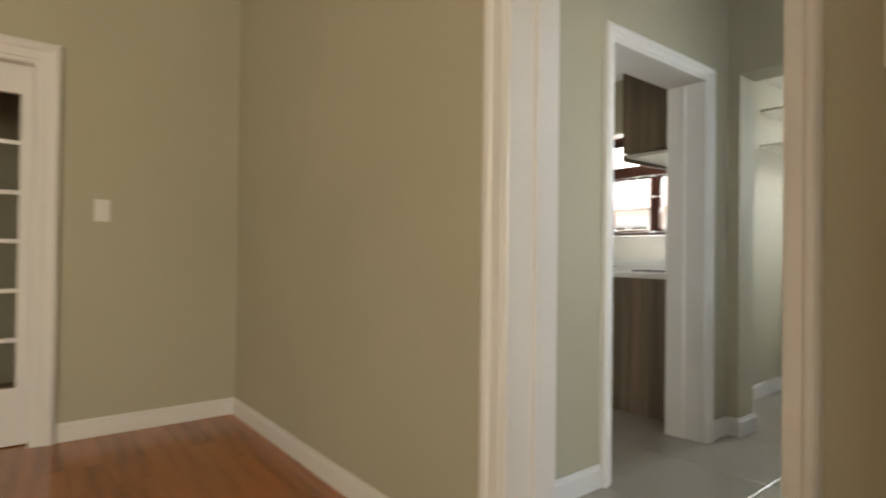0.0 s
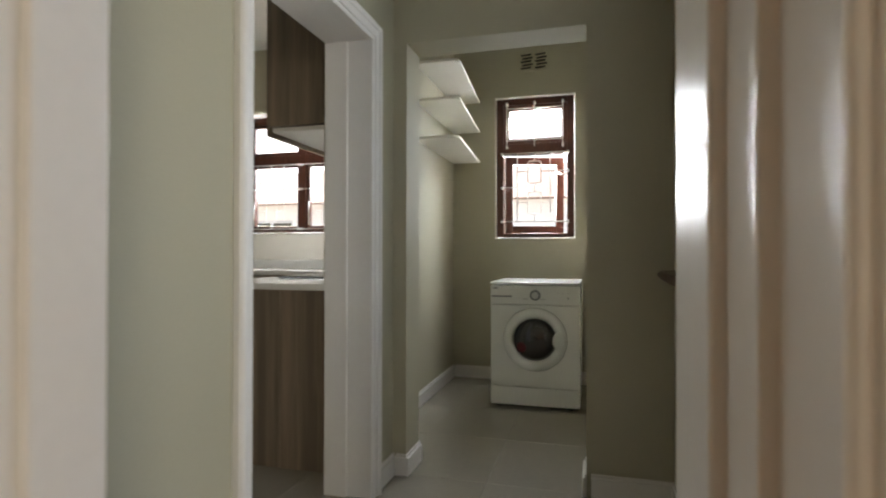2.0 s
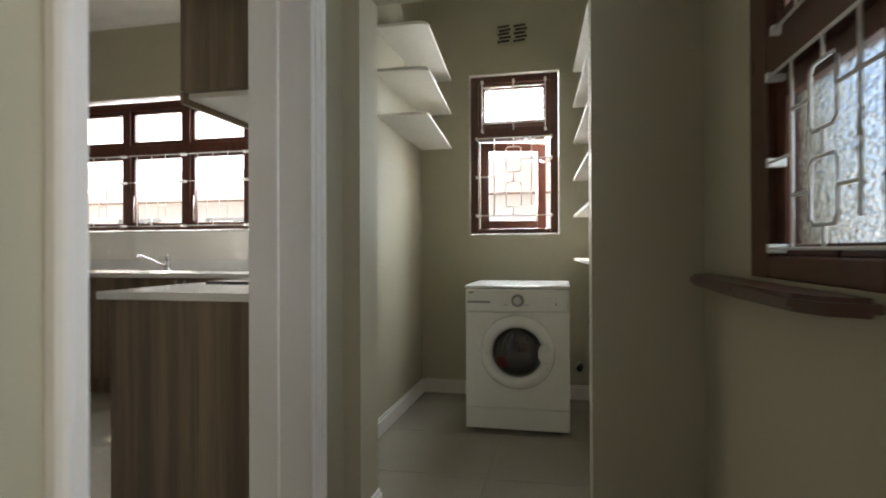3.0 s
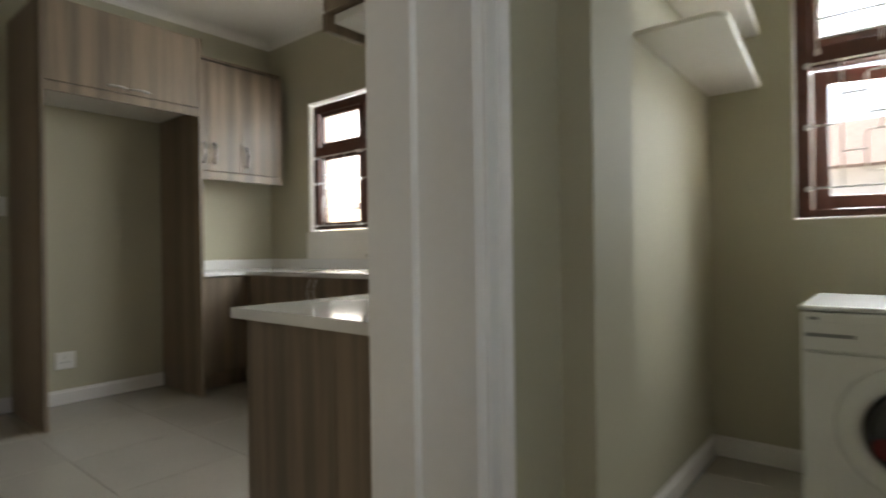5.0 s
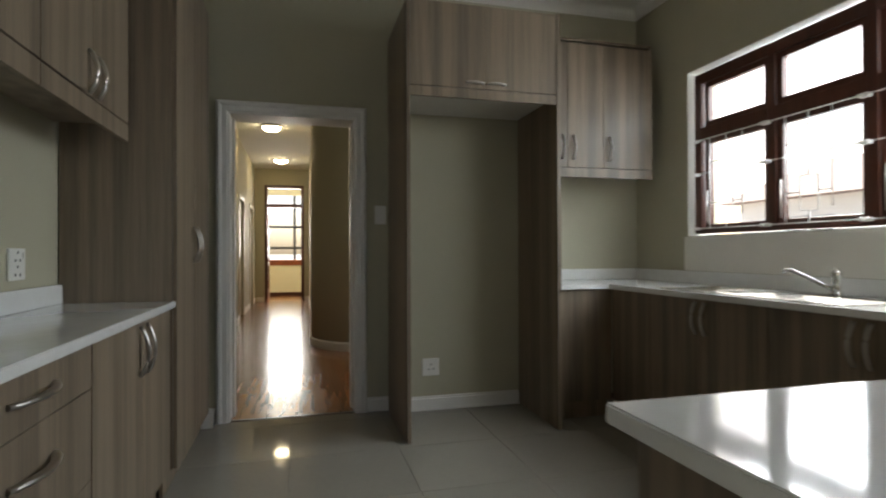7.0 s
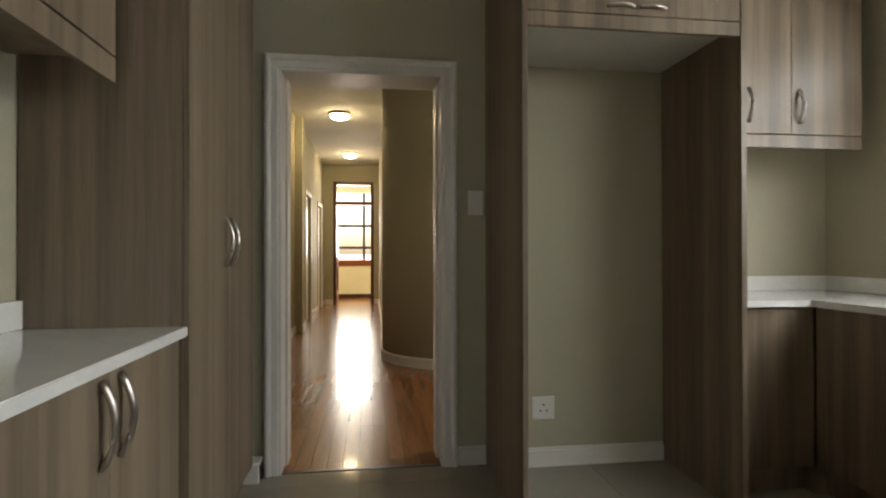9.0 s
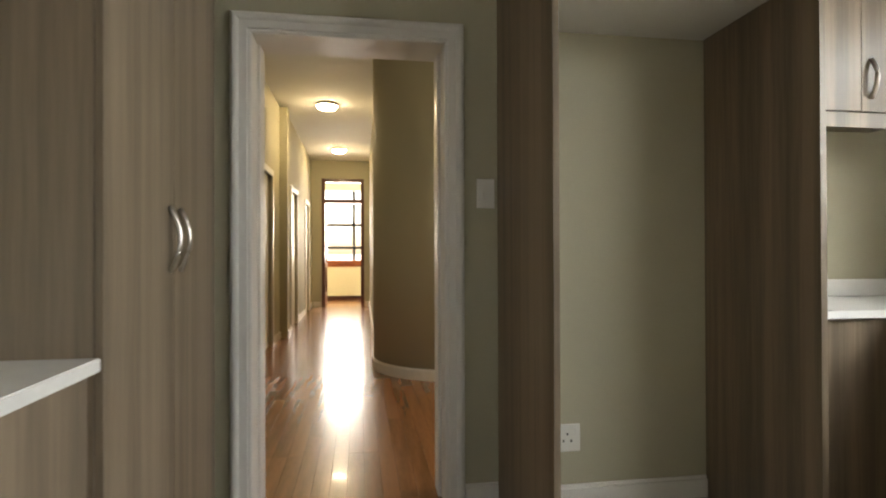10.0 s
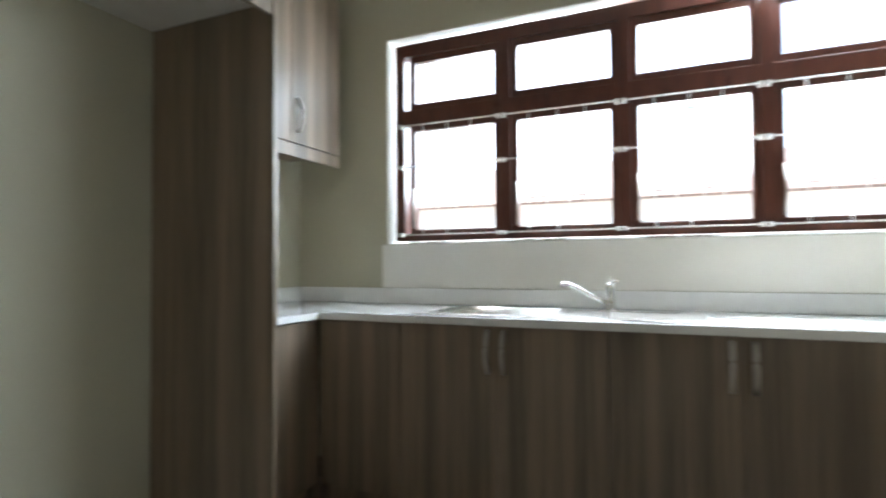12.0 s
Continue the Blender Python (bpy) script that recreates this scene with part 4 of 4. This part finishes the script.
washing_machine()


def shelf(wall_x, front_x, back_x, y0, y1, z):
    """A board that runs a little out of parallel with its wall, its free front corner rounded."""
    t = thing("wall_shelf", ((wall_x + back_x) / 2, (y0 + y1) / 2, z), "white painted board shelf on the laundry wall", "shelf", "laundry shelves")
    bm = bmesh.new()
    r = 0.055
    s = 1 if front_x > wall_x else -1
    pts = [(wall_x, y0), (front_x - s * r, y0)] + [(front_x - s * r * (1 - math.sin(a)), y0 + r * (1 - math.cos(a))) for a in (0.4, 0.8, 1.2)] + [(front_x, y0 + r), (back_x, y1), (wall_x, y1)]
    lo, hi = [bm.verts.new((x, y, z - 0.018)) for x, y in pts], [bm.verts.new((x, y, z)) for x, y in pts]
    for i in range(len(pts)):
        j = (i + 1) % len(pts)
        bm.faces.new((lo[i], lo[j], hi[j], hi[i]))
    bm.faces.new(lo), bm.faces.new(hi)
    bmesh.ops.bevel(bm, geom=bm.edges[:], offset=0.003, segments=1, affect="EDGES")
    part("board", bm, REVEAL, t)


for z in (2.335, 2.085, 1.83):
    shelf(-0.469, -0.168, -0.242, 4.765, 5.817, z)
for z in (2.335, 2.085, 1.825, 1.565, 1.305, 1.0):
    shelf(0.899, 0.69, 0.638, 4.72, 5.817, z)

vent = thing("air_vent", (0.21, 5.815, 2.63), "painted air brick with slanted slots above the window", "vent")
box_part("plate", (0.09, 0.33, 5.812, 5.8195, 2.555, 2.71), PAINT, vent, 0.002)
for i in range(2):
    for j in range(5):
        x = 0.105 + i * 0.115 + (0.012 if j % 2 else 0.0)
        bm = bmesh.new()
        z = 2.578 + j * 0.027
        add_tube(bm, [(x, 5.8115, z - 0.003), (x + 0.085, 5.8115, z + 0.003)], 0.0085, 6, 0.4)
        part("slot", bm, VENTDARK, vent)
pipe = thing("waste_pipe", (0.68, 5.8, 0.24), "small dark waste outlet with chrome valve on the wall", "pipe")
bm = bmesh.new()
add_tube(bm, [(0.68, 5.82, 0.24), (0.68, 5.74, 0.24), (0.67, 5.72, 0.235)], 0.02, 12)
part("pipe", bm, BLACK, pipe)
bm = bmesh.new()
add_lathe(bm, [(0.032, 0), (0.032, 0.006), (0.02, 0.01)], 16, Matrix.Translation((0.68, 5.8195, 0.24)) @ Matrix.Rotation(radians(90), 4, "X"))
part("flange", bm, CHROME, pipe)


# ---------- glazed door of the front room ----------
def glazed_door():
    t = thing("door_4", (-2.34, 0.2, 0), "white painted glazed door with six panes one above another", "door", kind="structure")
    m = facing((-2.32, 0, 0), (1, 0, 0))
    for a, b in ((-0.17, 0.588), (-0.928, -0.172)):
        bm = bmesh.new()
        zs = [0.297, 0.539, 0.792, 1.045, 1.293, 1.549, 1.80]
        add_box(bm, a, a + 0.055, 0, 0.04, 0.006, 1.948, 0.002, m)
        add_box(bm, b - 0.05, b, 0, 0.04, 0.006, 1.948, 0.002, m)
        add_box(bm, a + 0.055, b - 0.05, 0.001, 0.039, 0.006, 0.297, 0.002, m)
        add_box(bm, a + 0.055, b - 0.05, 0.001, 0.039, 1.80, 1.948, 0.002, m)
        leaf = part("door_leaf", bm, WHITE, t)
        for z in zs[1:-1]:
            box_part("glazing_bar", (a + 0.055, b - 0.05, 0.006, 0.034, z - 0.011, z + 0.011), WHITE, leaf, 0.002, "", m)
        for lo, hi in zip(zs, zs[1:]):
            p = box_part("pane", (a + 0.053, b - 0.048, 0.018, 0.022, lo + 0.01, hi - 0.01), GLASS, leaf, 0, "", m)
            p.visible_shadow = False


glazed_door()


# ---------- passage: doors, end door, lamps ----------
def passage_door(name, x0, x1, y, label):
    m = facing((0, y, 0), (0, 1, 0))
    u0, u1 = -x1, -x0
    t = thing(name, (0.5 * (x0 + x1), y, 0), label, "door", kind="structure")
    for a, b in ((u0 - 0.07, u0), (u1, u1 + 0.07)):
        box_part("casing_upright", (a, b, -0.022, -0.001, 0, 2.04), WHITE, t, 0.004, "", m)
    box_part("casing_head", (u0 - 0.07, u1 + 0.07, -0.0225, -0.001, 2.04, 2.11), WHITE, t, 0.004, "", m)
    leaf = box_part("door_leaf", (u0 + 0.004, u1 - 0.004, 0.03, 0.07, 0.006, 2.036), WHITE, t, 0.002, "", m)
    for a, b, c, d in ((0.1, 0.9, 0.08, 0.42), (0.1, 0.9, 0.5, 0.94)):
        w = u1 - u0
        box_part("panel", (u0 + w * a, u0 + w * b, 0.022, 0.0298, 2.04 * c, 2.04 * d), WHITE, leaf, 0.004, "", m)
    bm = bmesh.new()
    add_tube(bm, [m @ Vector(p) for p in ((u0 + 0.07, 0.03, 1.2), (u0 + 0.07, -0.02, 1.2), (u0 + 0.18, -0.025, 1.2))], 0.009, 8)
    part("door_handle", bm, NICKEL, leaf)


passage_door("door_6", -8.74, -7.78, 2.15, "closed white gloss painted panel door")
passage_door("door_7", -10.95, -10.2, 2.2, "closed white painted passage door")
passage_door("door_8", -13.0, -12.3, 2.2, "closed white painted passage door near the end")


def end_door():
    t = thing("door_9", (-13.7, 2.85, 0), "dark red hardwood door frame with glass top light, leaf open", "door", kind="structure")
    bm = bmesh.new()
    for q in ((2.412, 2.48, 0, 2.675), (3.22, 3.288, 0, 2.675), (2.48, 3.22, 2.60, 2.675), (2.48, 3.22, 2.16, 2.24)):
        add_box(bm, -13.80, -13.645, *q, 0.004)
    part("frame", bm, TIMBER, t)
    p = box_part("pane", (-13.73, -13.726, 2.478, 3.222, 2.238, 2.602), GLASS, t)
    p.visible_shadow = False
    # leaf swung outwards against the side
    bm = bmesh.new()
    for q in ((-14.6, -14.5, 0.01, 2.15), (-13.92, -13.82, 0.01, 2.15), (-14.5, -13.92, 0.01, 0.25), (-14.5, -13.92, 2.05, 2.15), (-14.5, -13.92, 0.8, 0.9), (-14.5, -13.92, 1.2, 1.24), (-14.5, -13.92, 1.62, 1.66)):
        add_box(bm, q[0], q[1], 2.435, 2.475, q[2], q[3], 0.003)
    part("door_leaf", bm, TIMBER, t)


end_door()
setting("wall_sunroom_west", wall_boxes("y", 1.2, 4.6, -15.35, -15.2, -0.02, H, [(1.6, 4.1, 0.86, 2.6)]), CREAM, "cream painted low wall of the sunroom under its windows", "wall")
setting("wall_sunroom_sides", [(-15.2, -13.86, 1.2, 1.35, -0.02, H), (-15.2, -13.86, 4.45, 4.6, -0.02, H)], CREAM, "cream painted sunroom side walls", "wall")
setting("baseboard_sunroom", [(-15.2, -15.18, 1.35, 4.45, 0.0, 0.1)], SILLWOOD, "dark skirting along the sunroom wall", "skirting", 0.003)
sw = thing("window_4", (-15.27, 2.85, 0.86), "sunroom window with slim frames above a timber sill", "window", kind="structure")
box_part("window_sill", (-15.34, -15.13, 1.6, 4.1, 0.862, 0.94), SUNSILL, sw, 0.006)
box_part("apron", (-15.198, -15.17, 1.6, 4.1, 0.79, 0.861), SUNSILL, sw, 0.004)
for z in (1.24, 1.78):
    box_part("glazing_bar", (-15.29, -15.255, 1.6, 4.1, z - 0.032, z + 0.032), WINBAR, sw, 0.002)
for y in (1.65, 2.35, 3.06, 3.77):
    box_part("mullion", (-15.295, -15.255, y - 0.034, y + 0.034, 0.942, 2.59), WINBAR, sw, 0.002)


def ceiling_lamp(x, y):
    t = thing("ceiling_lamp", (x, y, H), "lit round opal glass ceiling lamp with a metal rim", "lamp", "passage lamps")
    bm = bmesh.new()
    add_lathe(bm, [(0.145, 0.0), (0.145, -0.025), (0.132, -0.03)], 32, Matrix.Translation((x, y, H - 0.001)))
    part("rim", bm, PALE, t)
    bm = bmesh.new()
    add_lathe(bm, [(0.13, -0.029), (0.123, -0.05), (0.09, -0.072), (0.04, -0.083), (0.0, -0.085)], 32, Matrix.Translation((x, y, H)))
    part("shade", bm, LAMPGLASS, t, "glowing opal glass shade")


ceiling_lamp(-9.2, 2.78)
ceiling_lamp(-12.3, 2.82)


# ---------- outside ----------
gr = setting("ground", [(-400, 400, 6.07, 400, -0.35, -0.3), (-400, -15.35, -400, 6.07, -0.35, -0.3), (1.26, 400, -400, 6.07, -0.35, -0.3), (-15.35, 1.26, -400, -3.4, -0.35, -0.3)], GROUND, "pale paved ground outside the house", "ground")


def neighbour(x0, x1, y0, y1, eaves, ridge):
    t = thing("house", ((x0 + x1) / 2, (y0 + y1) / 2, -0.3), "pale plastered single-storey house with a tiled roof", "house")
    wins = [(x0 + 1.2 + k * 2.6, x0 + 2.5 + k * 2.6, 0.7, 1.9) for k in range(int((x1 - x0 - 2) / 2.6))]
    bm = bmesh.new()
    for b in wall_boxes("x", x0, x1, y0, y0 + 0.25, -0.3, eaves, wins) + [(x0, x0 + 0.25, y0 + 0.25, y1, -0.3, eaves), (x1 - 0.25, x1, y0 + 0.25, y1, -0.3, eaves), (x0 + 0.25, x1 - 0.25, y1 - 0.25, y1, -0.3, eaves)]:
        add_box(bm, *b)
    part("wall", bm, RENDER_WALL, t)
    bm = bmesh.new()
    a, b, ym = x0 - 0.4, x1 + 0.4, (y0 + y1) / 2
    vs = [bm.verts.new(p) for p in ((a, y0 - 0.45, eaves), (b, y0 - 0.45, eaves), (b, ym, ridge), (a, ym, ridge), (b, y1 + 0.45, eaves), (a, y1 + 0.45, eaves))]
    for q in ((0, 1, 2, 3), (3, 2, 4, 5), (0, 3, 5), (1, 4, 2), (0, 5, 4, 1)):
        bm.faces.new([vs[i] for i in q])
    part("roof", bm, ROOF, t)
    for w0, w1, a0, a1 in wins:
        bm = bmesh.new()
        for q in ((w0, w0 + 0.07, a0, a1), (w1 - 0.07, w1, a0, a1), (w0, w1, a0, a0 + 0.07), (w0, w1, a1 - 0.07, a1), ((w0 + w1) / 2 - 0.03, (w0 + w1) / 2 + 0.03, a0, a1)):
            add_box(bm, q[0], q[1], y0 + 0.05, y0 + 0.12, q[2], q[3])
        wnd = part("window", bm, PALE, t)
        box_part("pane", (w0 + 0.06, w1 - 0.06, y0 + 0.08, y0 + 0.09, a0 + 0.06, a1 - 0.06), HOBGLASS, wnd)


neighbour(-12, 2.5, 14.0, 20.0, 2.3, 3.6)
gw = thing("garden_wall", (-4, 10.5, -0.3), "low pale plastered garden wall with a coping", "wall")
box_part("wall", (-16, 6, 10.4, 10.6, -0.3, 0.95), RENDER_WALL, gw, 0.01)
box_part("coping", (-16, 6, 10.36, 10.64, 0.95, 1.02), RENDER_WALL, gw, 0.01)

# ---------- single floor pieces ----------
tiled_floor("floor_kitchen", -4.37, -0.235, 2.0, 5.82, -3.61, 3.14, "large cream polished porcelain floor tiles in the kitchen")
tiled_floor("floor_lobby", -0.235, 1.26, 1.715, 5.82, 0.215, 1.95, "large cream polished porcelain floor tiles in lobby and laundry")
plank_floor("floor_room", -4.05, 3.2, -3.2, 1.713, (-2.4, 0.6, -0.2, 1.713), PLANK, "glossy red-brown hardwood strip floor in the room")
plank_floor("floor_passage", -15.2, -4.40, 1.36, 5.9, (-9.6, -4.40, 2.05, 4.1), HALLPLANK, "glossy hardwood strip floor in the passage, pale reflection painted into its brown")
setting("door_3_threshold", [(-4.40, -4.37, 2.745, 3.56, -0.05, 0.004)], SILLWOOD, "dark threshold strip between wood floor and tiles", "threshold", 0.001)
